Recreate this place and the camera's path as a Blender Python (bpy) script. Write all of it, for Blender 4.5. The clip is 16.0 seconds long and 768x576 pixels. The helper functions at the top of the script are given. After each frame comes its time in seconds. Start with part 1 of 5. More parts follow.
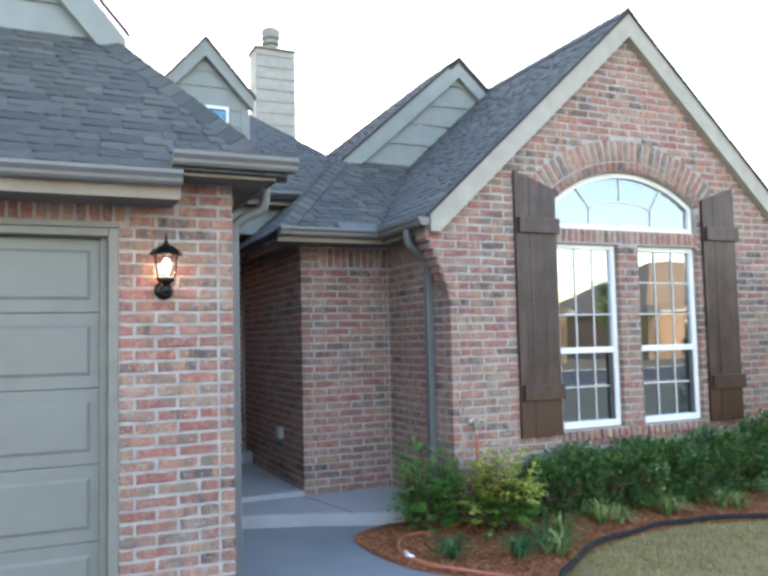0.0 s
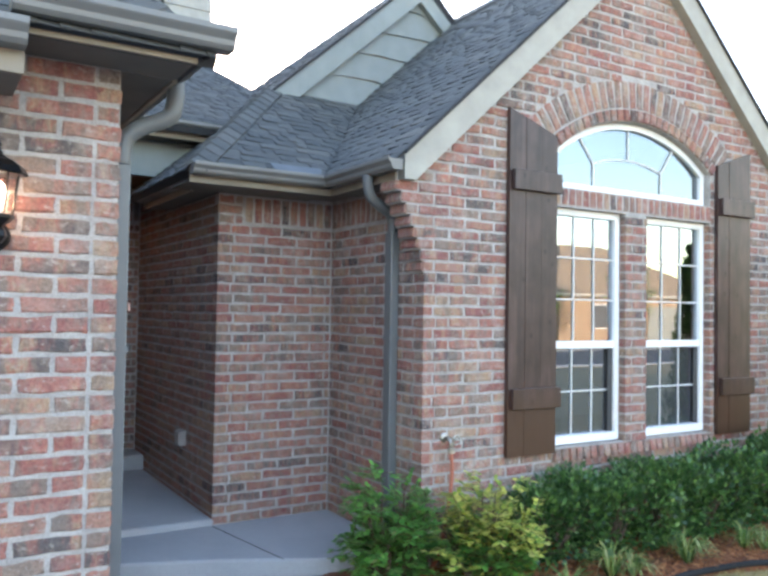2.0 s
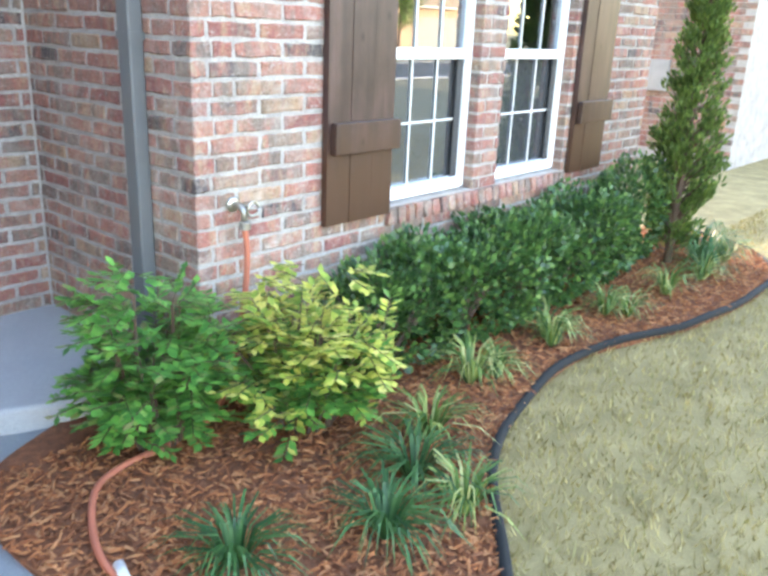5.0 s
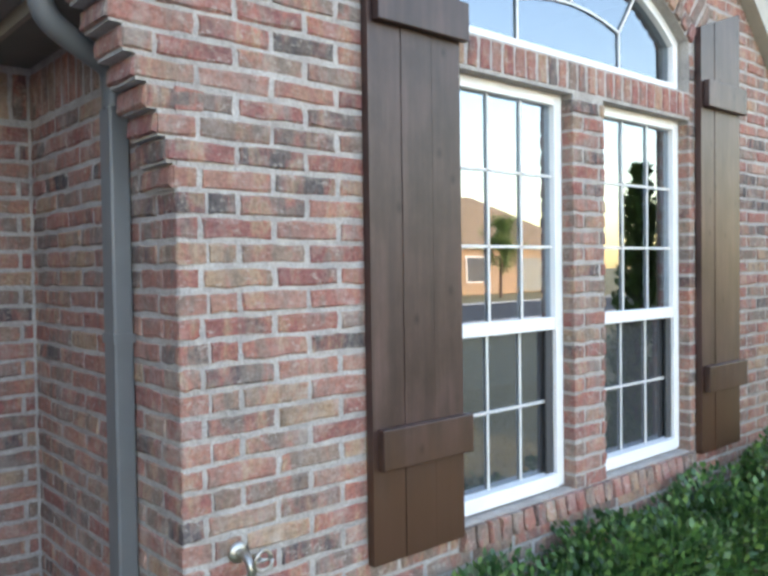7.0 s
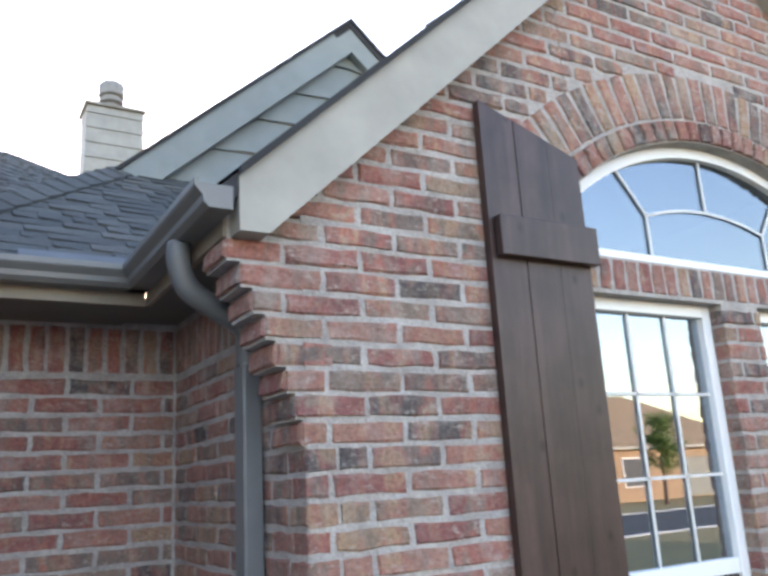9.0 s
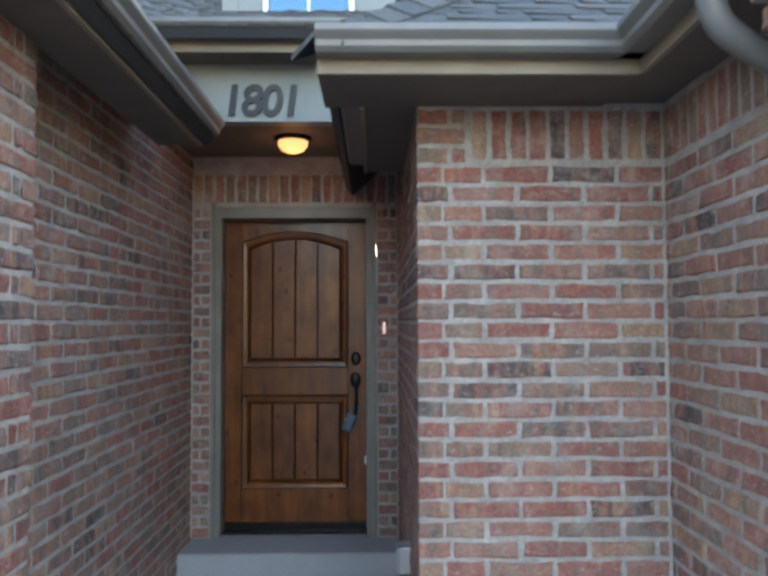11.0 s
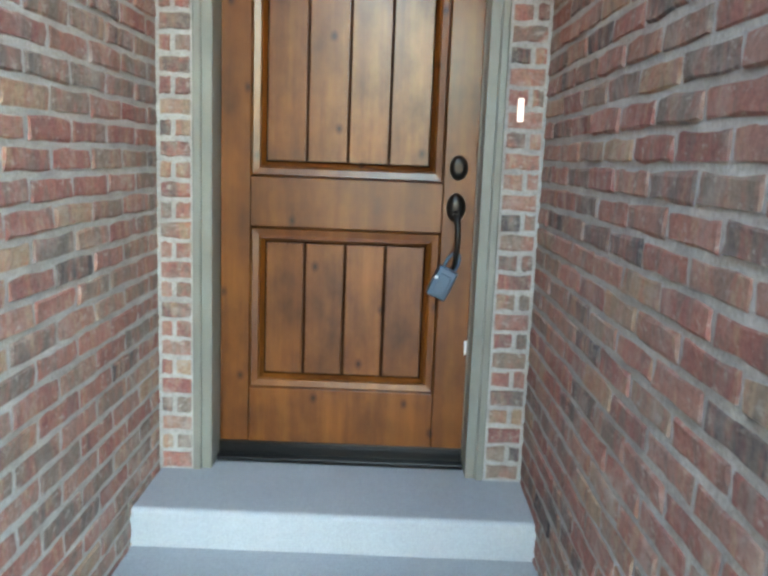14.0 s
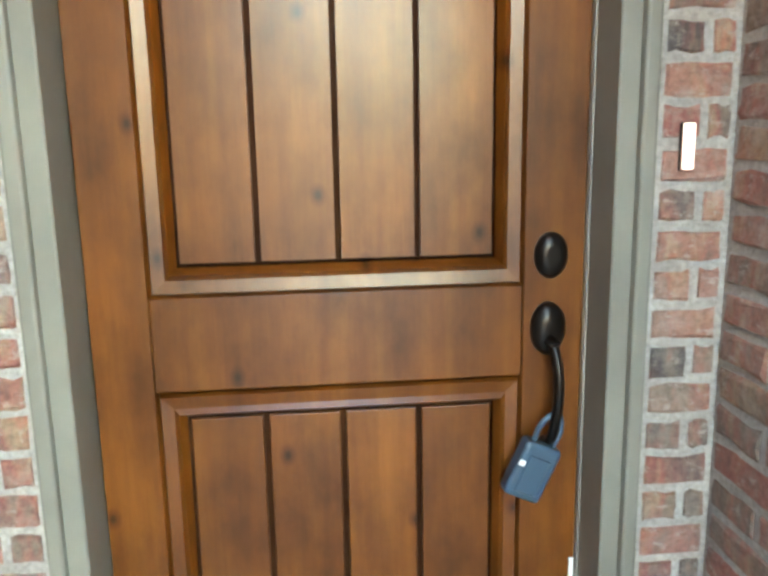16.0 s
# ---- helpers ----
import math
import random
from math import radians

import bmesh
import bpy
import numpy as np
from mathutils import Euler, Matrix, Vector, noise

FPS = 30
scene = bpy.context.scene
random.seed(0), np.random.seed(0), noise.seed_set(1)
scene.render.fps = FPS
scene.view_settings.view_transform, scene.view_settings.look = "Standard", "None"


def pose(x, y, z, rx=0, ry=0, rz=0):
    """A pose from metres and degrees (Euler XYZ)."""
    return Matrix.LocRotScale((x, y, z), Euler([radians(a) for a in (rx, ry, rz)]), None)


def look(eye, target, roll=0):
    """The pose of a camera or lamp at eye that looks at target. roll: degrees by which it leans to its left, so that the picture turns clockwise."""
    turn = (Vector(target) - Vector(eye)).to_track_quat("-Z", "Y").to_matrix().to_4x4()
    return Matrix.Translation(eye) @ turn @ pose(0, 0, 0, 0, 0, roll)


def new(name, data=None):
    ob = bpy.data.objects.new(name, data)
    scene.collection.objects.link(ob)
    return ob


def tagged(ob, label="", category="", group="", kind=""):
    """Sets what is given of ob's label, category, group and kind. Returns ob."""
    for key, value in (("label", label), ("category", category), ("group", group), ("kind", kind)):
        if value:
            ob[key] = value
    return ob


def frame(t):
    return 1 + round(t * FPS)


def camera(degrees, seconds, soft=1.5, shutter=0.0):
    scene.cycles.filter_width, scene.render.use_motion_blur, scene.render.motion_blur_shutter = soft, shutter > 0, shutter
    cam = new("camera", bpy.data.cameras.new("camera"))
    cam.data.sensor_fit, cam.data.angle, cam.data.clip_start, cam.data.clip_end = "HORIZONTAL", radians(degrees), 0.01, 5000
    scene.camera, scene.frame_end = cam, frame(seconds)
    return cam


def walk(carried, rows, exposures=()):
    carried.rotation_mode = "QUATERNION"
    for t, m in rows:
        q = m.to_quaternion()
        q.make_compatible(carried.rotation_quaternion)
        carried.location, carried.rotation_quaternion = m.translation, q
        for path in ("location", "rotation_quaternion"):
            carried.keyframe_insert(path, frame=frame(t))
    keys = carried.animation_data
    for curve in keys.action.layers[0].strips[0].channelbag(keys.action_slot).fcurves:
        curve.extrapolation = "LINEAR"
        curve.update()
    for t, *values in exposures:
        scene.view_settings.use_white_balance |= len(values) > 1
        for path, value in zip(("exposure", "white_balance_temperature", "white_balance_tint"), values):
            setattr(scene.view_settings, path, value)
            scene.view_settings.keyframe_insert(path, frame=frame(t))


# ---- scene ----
cam = camera(53.0, 16.0, 3.1, 0.2)
PATH = [
    (0, (-2.318, -7.122, 1.439), (-1.5, -5.301, 1.571), -1.3),
    (0.5, (-2.192, -6.698, 1.468), (-1.422, -4.854, 1.555), 1.5),
    (1, (-2.093, -6.225, 1.49), (-1.217, -4.428, 1.545), -1.0),
    (1.5, (-1.95, -5.786, 1.466), (-0.966, -4.044, 1.499), -1.7),
    (2, (-1.862, -5.373, 1.518), (-0.822, -3.666, 1.578), 0.9),
    (2.5, (-1.783, -4.978, 1.526), (-0.564, -3.393, 1.522), 0.6),
    (3, (-1.67, -4.618, 1.489), (-0.338, -3.133, 1.353), 0.3),
    (3.5, (-1.483, -4.304, 1.457), (-0.111, -2.938, 0.953), 2.0),
    (3.7, (-1.44, -4.226, 1.408), (-0.068, -2.937, 0.735), 1.2),
    (5.8, (-0.376, -3.456, 1.426), (1.103, -2.25, 0.826), 3.0),
    (6, (-0.296, -3.386, 1.433), (1.161, -2.084, 1.005), 0.7),
    (6.5, (-0.165, -3.315, 1.484), (1.209, -1.875, 1.281), -2.3),
    (7, (-0.05, -3.303, 1.545), (1.258, -1.791, 1.493), -0.8),
    (7.5, (0.027, -3.3, 1.605), (1.307, -1.766, 1.693), -2.1),
    (8, (0.062, -3.281, 1.624), (1.262, -1.702, 1.887), -2.8),
    (8.5, (0.074, -3.261, 1.656), (1.212, -1.675, 2.093), -3.2),
    (9, (0.04, -3.234, 1.671), (1.035, -1.569, 2.158), -3.3),
    (9.5, (-0.004, -3.226, 1.68), (0.701, -1.413, 2.146), -3.6),
    (10, (-0.025, -3.137, 1.674), (0.369, -1.218, 2.077), -3.5),
    (10.2, (-0.045, -3.092, 1.667), (0.252, -1.148, 2.03), -2.9),
    (12.3, (-0.38, -1.945, 1.249), (-0.485, 0.038, 1.005), 1.8),
    (12.5, (-0.41, -1.745, 1.226), (-0.508, 0.24, 1.007), 1.9),
    (13, (-0.491, -1.338, 1.237), (-0.506, 0.638, 0.931), 1.2),
    (13.5, (-0.522, -0.893, 1.273), (-0.537, 1.089, 1.003), 1.1),
    (14, (-0.529, -0.48, 1.336), (-0.537, 1.492, 1.005), 2.2),
    (14.5, (-0.672, -0.089, 1.437), (-0.542, 1.879, 1.107), -0.5),
    (15, (-0.68, 0.309, 1.485), (-0.549, 2.279, 1.165), -1.6),
    (15.5, (-0.67, 0.625, 1.56), (-0.551, 2.578, 1.147), 0.0),
    (16, (-0.757, 0.971, 1.557), (-0.558, 2.92, 1.155), -1.0),
]
EXPOSURE = [(0.0, 2.82, 6150, 23), (2.0, 2.98, 6150, 23), (3.0, 2.98, 6250, 24), (3.5, 3.22, 6450, 21), (5.8, 3.95, 6350, 22), (6.3, 3.67, 6350, 22), (7.0, 2.93, 6400, 24), (8.5, 2.55, 6250, 28), (10.0, 2.98, 6350, 28), (10.2, 3.0, 6350, 27), (12.3, 4.4, 6100, 18), (13.5, 5.05, 6400, 12), (14.5, 5.4, 6700, 9), (16.0, 5.66, 7100, 11)]
walk(cam, [(t, look(eye, at, roll)) for t, eye, at, roll in PATH], EXPOSURE)

# ---- light: low sun behind the house, open sky in front ----
world = bpy.data.worlds.new("world")
scene.world = world
world.use_nodes = True
wn = world.node_tree.nodes
sky = wn.new("ShaderNodeTexSky")
sky.sky_type, sky.sun_disc = "NISHITA", False
sky.sun_elevation, sky.sun_rotation = radians(12), radians(14)
sky.air_density, sky.dust_density, sky.ozone_density = 1.3, 0.6, 1.0
wn["Background"].inputs["Strength"].default_value = 0.15
world.node_tree.links.new(sky.outputs[0], wn["Background"].inputs["Color"])
sun = new("sun", bpy.data.lights.new("sun", "SUN"))
sun.data.energy, sun.data.angle, sun.data.color = 2.0, radians(0.5), (1.0, 0.82, 0.58)
sun.matrix_world = look((40 * math.sin(radians(14)), 40 * math.cos(radians(14)), 40 * math.tan(radians(12))), (0, 0, 0))


def lamp(name, place, watts, size, colour):
    ob = new(name, bpy.data.lights.new(name, "POINT"))
    ob.data.energy, ob.data.shadow_soft_size, ob.data.color = watts, size, colour
    ob.location = place
    return ob


# ---- materials ----
def mat(name, rough=0.7, metal=0.0):
    m = bpy.data.materials.new(name)
    m.use_nodes = True
    b = m.node_tree.nodes["Principled BSDF"]
    b.inputs["Roughness"].default_value, b.inputs["Metallic"].default_value = rough, metal
    return m, m.node_tree.nodes, m.node_tree.links, b


def ramp(n, l, src, stops, mode="LINEAR"):
    r = n.new("ShaderNodeValToRGB")
    r.color_ramp.interpolation = mode
    while len(r.color_ramp.elements) < len(stops):
        r.color_ramp.elements.new(0.5)
    for e, (p, c) in zip(r.color_ramp.elements, stops):
        e.position, e.color = p, (*c, 1)
    l.new(src, r.inputs[0])
    return r.outputs[0]


def noise_of(n, l, scale, detail=4.0, coord=None, rough=0.55, stretch=None):
    t = n.new("ShaderNodeTexNoise")
    t.inputs["Scale"].default_value, t.inputs["Detail"].default_value, t.inputs["Roughness"].default_value = scale, detail, rough
    if coord is None:
        coord = n.new("ShaderNodeNewGeometry").outputs["Position"]
    if stretch:
        mp = n.new("ShaderNodeMapping")
        mp.inputs["Scale"].default_value = stretch
        l.new(coord, mp.inputs[0])
        coord = mp.outputs[0]
    l.new(coord, t.inputs["Vector"])
    return t.outputs["Fac"]


def mixc(n, l, fac, a, b, mode="MIX"):
    x = n.new("ShaderNodeMix")
    x.data_type, x.blend_type = "RGBA", mode
    for sock, v in ((x.inputs[0], fac), (x.inputs[6], a), (x.inputs[7], b)):
        if isinstance(v, (int, float)):
            sock.default_value = v
        elif isinstance(v, tuple):
            sock.default_value = (*v, 1)
        else:
            l.new(v, sock)
    return x.outputs[2]


def bump(n, l, b, height, strength=0.4, dist=0.01):
    x = n.new("ShaderNodeBump")
    x.inputs["Strength"].default_value, x.inputs["Distance"].default_value = strength, dist
    l.new(height, x.inputs["Height"])
    l.new(x.outputs[0], b.inputs["Normal"])


def piece_random(n, l):
    """A random value for each piece, whether an object of its own or an island of a joined mesh."""
    o, g, a, f = n.new("ShaderNodeObjectInfo"), n.new("ShaderNodeNewGeometry"), n.new("ShaderNodeMath"), n.new("ShaderNodeMath")
    l.new(o.outputs["Random"], a.inputs[0])
    l.new(g.outputs["Random Per Island"], a.inputs[1])
    f.operation = "FRACT"
    l.new(a.outputs[0], f.inputs[0])
    return f.outputs[0]


def plain(name, colour, rough=0.6, metal=0.0, vary=0.12, scale=6.0, grain=120.0, bumpy=0.1):
    m, n, l, b = mat(name, rough, metal)
    f = noise_of(n, l, scale)
    dark, light = tuple(c * (1 - vary) for c in colour), tuple(min(1, c * (1 + vary)) for c in colour)
    l.new(ramp(n, l, f, [(0.3, dark), (0.7, light)]), b.inputs["Base Color"])
    if bumpy:
        bump(n, l, b, noise_of(n, l, grain), bumpy, 0.004)
    return m


def brick_material():
    m, n, l, b = mat("brick", 0.9)
    r = piece_random(n, l)
    base = ramp(n, l, r, [(0.0, (0.25, 0.085, 0.072)), (0.12, (0.32, 0.150, 0.112)), (0.24, (0.20, 0.148, 0.118)), (0.36, (0.33, 0.122, 0.092)), (0.47, (0.27, 0.190, 0.140)),
                          (0.57, (0.28, 0.090, 0.070)), (0.66, (0.075, 0.068, 0.070)), (0.75, (0.155, 0.118, 0.104)), (0.84, (0.36, 0.240, 0.145)), (0.92, (0.34, 0.175, 0.125))], "CONSTANT")
    g = n.new("ShaderNodeNewGeometry").outputs["Position"]
    # upright bands of fired colour inside each brick
    band = noise_of(n, l, 1.0, 4.0, g, 0.65, (19.0, 19.0, 3.0))
    other = ramp(n, l, noise_of(n, l, 1.0, 3.0, g, 0.6, (13.0, 13.0, 6.0)), [(0.30, (0.115, 0.092, 0.085)), (0.43, (0.22, 0.160, 0.125)), (0.53, (0.36, 0.120, 0.085)), (0.62, (0.40, 0.270, 0.160)), (0.70, (0.46, 0.150, 0.085))])
    c = mixc(n, l, ramp(n, l, band, [(0.40, (0.08, 0.08, 0.08)), (0.60, (0.80, 0.80, 0.80))]), base, other)
    speck = ramp(n, l, noise_of(n, l, 75.0, 5.0, g, 0.7), [(0.32, (0.45, 0.45, 0.45)), (0.6, (1.12, 1.12, 1.12))])
    c = mixc(n, l, 0.65, c, speck, "MULTIPLY")
    # dragged mortar and whitewash left on the faces, heavier in some places of the wall
    where = ramp(n, l, noise_of(n, l, 1.1, 3.0, g), [(0.34, (0.25, 0.25, 0.25)), (0.66, (1.0, 1.0, 1.0))])
    smear = ramp(n, l, noise_of(n, l, 7.0, 9.0, g, 0.78), [(0.48, (0, 0, 0)), (0.70, (0.85, 0.85, 0.85))])
    c = mixc(n, l, mixc(n, l, 1.0, smear, where, "MULTIPLY"), c, (0.44, 0.385, 0.335))
    drip = ramp(n, l, noise_of(n, l, 1.0, 6.0, g, 0.75, (26.0, 26.0, 44.0)), [(0.56, (0, 0, 0)), (0.66, (0.62, 0.62, 0.62))])
    c = mixc(n, l, drip, c, (0.45, 0.40, 0.35))
    big = ramp(n, l, noise_of(n, l, 0.9, 3.0, g), [(0.3, (0.86, 0.84, 0.83)), (0.7, (1.12, 1.08, 1.05))])
    c = mixc(n, l, 1.0, c, big, "MULTIPLY")
    hsv = n.new("ShaderNodeHueSaturation")
    hsv.inputs["Saturation"].default_value, hsv.inputs["Value"].default_value = 0.93, 1.0
    l.new(c, hsv.inputs["Color"])
    l.new(hsv.outputs[0], b.inputs["Base Color"])
    bump(n, l, b, noise_of(n, l, 60.0, 7.0, g, 0.75), 0.95, 0.007)
    return m


def wood_material(name, dark, mid, light, rough, across="x", scale=1.0, coat=0.0, fresh=None):
    m, n, l, b = mat(name, rough)
    g = n.new("ShaderNodeNewGeometry").outputs["Position"]
    st = (17 * scale, 17 * scale, 1.1 * scale) if across == "x" else (1.6 * scale, 26 * scale, 26 * scale)
    grain = noise_of(n, l, 1.0, 8.0, g, 0.65, st)
    blot = noise_of(n, l, 3.6 * scale, 5.0, g, 0.6, (1.7, 1.7, 1.0))
    c = ramp(n, l, grain, [(0.26, dark), (0.50, mid), (0.76, light)])
    c = mixc(n, l, 0.9, c, ramp(n, l, blot, [(0.32, (0.45, 0.38, 0.32)), (0.62, (1.15, 1.1, 1.05))]), "MULTIPLY")
    kn = n.new("ShaderNodeTexVoronoi")
    kn.voronoi_dimensions = "2D"
    kn.inputs["Scale"].default_value = 4.0
    kmap = n.new("ShaderNodeMapping")
    kmap.inputs["Scale"].default_value = (1.0, 1.0, 0.7)
    kmap.inputs["Rotation"].default_value = (math.pi / 2, 0, 0)
    l.new(g, kmap.inputs[0])
    l.new(kmap.outputs[0], kn.inputs["Vector"])
    c = mixc(n, l, 0.85, c, ramp(n, l, kn.outputs["Distance"], [(0.012, (0.08, 0.05, 0.04)), (0.03, (0.45, 0.35, 0.3)), (0.075, (1, 1, 1))]), "MULTIPLY")
    r = piece_random(n, l)
    c = mixc(n, l, 0.5, c, ramp(n, l, r, [(0.0, (0.72, 0.70, 0.68)), (1.0, (1.15, 1.12, 1.08))]), "MULTIPLY")
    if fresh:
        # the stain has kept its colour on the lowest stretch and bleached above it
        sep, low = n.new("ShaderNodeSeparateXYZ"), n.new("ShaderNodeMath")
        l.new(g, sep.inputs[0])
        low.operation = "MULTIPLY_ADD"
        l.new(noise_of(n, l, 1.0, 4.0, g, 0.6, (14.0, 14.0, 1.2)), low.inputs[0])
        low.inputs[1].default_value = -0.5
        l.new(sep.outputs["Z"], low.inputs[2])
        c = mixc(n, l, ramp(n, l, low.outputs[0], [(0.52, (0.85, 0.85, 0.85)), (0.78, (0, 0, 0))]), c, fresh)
    l.new(c, b.inputs["Base Color"])
    b.inputs["Coat Weight"].default_value, b.inputs["Coat Roughness"].default_value = coat, 0.22
    bump(n, l, b, grain, 0.25, 0.002)
    return m


def shingle_material():
    m, n, l, b = mat("shingle", 0.9)
    r = piece_random(n, l)
    c = ramp(n, l, r, [(0.0, (0.055, 0.060, 0.060)), (0.35, (0.072, 0.078, 0.076)), (0.6, (0.092, 0.095, 0.090)), (0.8, (0.064, 0.067, 0.065)), (1.0, (0.112, 0.110, 0.102))])
    sp = ramp(n, l, noise_of(n, l, 260.0, 3.0), [(0.35, (0.5, 0.5, 0.5)), (0.65, (1.5, 1.45, 1.4))])
    l.new(mixc(n, l, 0.8, c, sp, "MULTIPLY"), b.inputs["Base Color"])
    bump(n, l, b, noise_of(n, l, 260.0, 3.0), 0.6, 0.004)
    return m


def leaf_material(name, stops, rough=0.5):
    m, n, l, b = mat(name, rough)
    r = piece_random(n, l)
    c = ramp(n, l, r, stops)
    v = ramp(n, l, noise_of(n, l, 14.0, 2.0), [(0.3, (0.7, 0.7, 0.7)), (0.7, (1.2, 1.2, 1.1))])
    l.new(mixc(n, l, 1.0, c, v, "MULTIPLY"), b.inputs["Base Color"])
    t = n.new("ShaderNodeBsdfTranslucent")
    l.new(c, t.inputs["Color"])
    mx = n.new("ShaderNodeMixShader")
    mx.inputs[0].default_value = 0.25
    l.new(b.outputs[0], mx.inputs[1])
    l.new(t.outputs[0], mx.inputs[2])
    l.new(mx.outputs[0], n["Material Output"].inputs["Surface"])
    return m


def glass_material(name, reflect, tint, mesh=0.0, sheen=(0.78, 0.89, 1.0)):
    m, n, l, b = mat(name, 0.0)
    gl, tr, mx = n.new("ShaderNodeBsdfGlossy"), n.new("ShaderNodeBsdfTransparent"), n.new("ShaderNodeMixShader")
    gl.inputs["Roughness"].default_value = 0.004
    gl.inputs["Color"].default_value = (*sheen, 1)
    tr.inputs["Color"].default_value = (*tint, 1)
    bm_ = n.new("ShaderNodeBump")
    bm_.inputs["Strength"].default_value, bm_.inputs["Distance"].default_value = 0.03, 0.02
    l.new(noise_of(n, l, 2.2, 1.0), bm_.inputs["Height"])
    l.new(bm_.outputs[0], gl.inputs["Normal"])
    mx.inputs[0].default_value = reflect
    back = tr.outputs[0]
    if mesh:
        df, m2 = n.new("ShaderNodeBsdfDiffuse"), n.new("ShaderNodeMixShader")
        df.inputs["Color"].default_value = (0.13, 0.13, 0.135, 1)
        m2.inputs[0].default_value = mesh
        l.new(tr.outputs[0], m2.inputs[1])
        l.new(df.outputs[0], m2.inputs[2])
        back = m2.outputs[0]
    l.new(back, mx.inputs[1])
    l.new(gl.outputs[0], mx.inputs[2])
    l.new(mx.outputs[0], n["Material Output"].inputs["Surface"])
    return m


def glow(name, colour, strength):
    m, n, l, b = mat(name, 0.4)
    b.inputs["Base Color"].default_value = (*colour, 1)
    b.inputs["Emission Color"].default_value, b.inputs["Emission Strength"].default_value = (*colour, 1), strength
    return m


def ground_material(name, stops, scale, rough=0.95, fine=180.0, strength=0.5):
    m, n, l, b = mat(name, rough)
    c = ramp(n, l, noise_of(n, l, scale, 6.0), stops)
    f = ramp(n, l, noise_of(n, l, fine, 4.0), [(0.3, (0.65, 0.65, 0.65)), (0.7, (1.2, 1.2, 1.2))])
    l.new(mixc(n, l, 0.7, c, f, "MULTIPLY"), b.inputs["Base Color"])
    bump(n, l, b, noise_of(n, l, fine, 4.0), strength, 0.006)
    return m


BRICK = brick_material()
MORTAR = ground_material("mortar", [(0.3, (0.31, 0.28, 0.255)), (0.7, (0.46, 0.425, 0.39))], 9.0, 0.95, 110.0, 1.0)
TAUPE = plain("taupe_paint", (0.19, 0.18, 0.15), 0.5, bumpy=0.05)
TAUPE_LIGHT = plain("taupe_trim_paint", (0.325, 0.305, 0.26), 0.55, bumpy=0.05)
SIDING = plain("siding_paint", (0.225, 0.245, 0.235), 0.6, vary=0.07, bumpy=0.15)
FASCIA = plain("fascia_paint", (0.25, 0.205, 0.150), 0.6, bumpy=0.05)
FLUE = plain("flue_paint", (0.22, 0.22, 0.215), 0.7)
CHIMNEY = plain("chimney_paint", (0.27, 0.27, 0.25), 0.65)
GUTTER = plain("gutter_paint", (0.16, 0.155, 0.145), 0.38, 0.0, 0.08, bumpy=0.03)
SPOUT = plain("downspout_paint", (0.13, 0.135, 0.135), 0.4, 0.0, 0.08, bumpy=0.03)
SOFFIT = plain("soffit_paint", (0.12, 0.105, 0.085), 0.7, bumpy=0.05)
GARAGE = plain("garage_door_paint", (0.185, 0.185, 0.163), 0.45, vary=0.05, bumpy=0.04)
WHITE = plain("white_vinyl", (0.80, 0.80, 0.79), 0.35, vary=0.03, bumpy=0.0)
BAR = plain("grille_vinyl", (0.62, 0.62, 0.60), 0.4, vary=0.03, bumpy=0.0)
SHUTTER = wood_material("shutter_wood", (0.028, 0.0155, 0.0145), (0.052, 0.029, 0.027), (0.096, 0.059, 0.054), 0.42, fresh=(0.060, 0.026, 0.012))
DOOR = wood_material("door_wood", (0.098, 0.029, 0.0035), (0.150, 0.046, 0.0055), (0.205, 0.075, 0.010), 0.38, coat=0.28)
DOOR.node_tree.nodes["Principled BSDF"].inputs["Specular IOR Level"].default_value = 0.3
# near-black, dull copy of the door wood: groove shade put into the colour
DOOR_SHADE = wood_material("door_groove_shade", (0.02, 0.008, 0.004), (0.04, 0.015, 0.007), (0.06, 0.025, 0.01), 0.9)
DOOR_SHADE.node_tree.nodes["Principled BSDF"].inputs["Specular IOR Level"].default_value = 0.1
SHINGLE = shingle_material()
FELT = plain("roof_felt", (0.035, 0.035, 0.037), 0.95)
CONCRETE = ground_material("concrete", [(0.3, (0.33, 0.34, 0.35)), (0.7, (0.42, 0.425, 0.43))], 1.3, 0.85, 220.0, 0.3)
PAVING = ground_material("walk_concrete", [(0.3, (0.185, 0.20, 0.215)), (0.7, (0.26, 0.272, 0.285))], 0.9, 0.8, 220.0, 0.3)
LAWN = ground_material("lawn_soil", [(0.3, (0.19, 0.145, 0.055)), (0.7, (0.34, 0.26, 0.115))], 5.0)
MULCH = ground_material("mulch_soil", [(0.3, (0.12, 0.045, 0.020)), (0.7, (0.26, 0.095, 0.040))], 30.0, 0.95, 120.0, 1.0)
BLACK = plain("black_metal", (0.012, 0.011, 0.011), 0.35, 0.6, 0.2, bumpy=0.0)
BRONZE = plain("bronze_metal", (0.02, 0.017, 0.015), 0.3, 0.8, 0.2, bumpy=0.0)
EDGING = plain("black_edging", (0.007, 0.0075, 0.008), 0.9)
STEEL = plain("grey_metal", (0.45, 0.46, 0.47), 0.4, 0.7, 0.1, bumpy=0.0)
BRASS = plain("bib_metal", (0.45, 0.43, 0.38), 0.35, 0.9, 0.25, 40.0, bumpy=0.0)
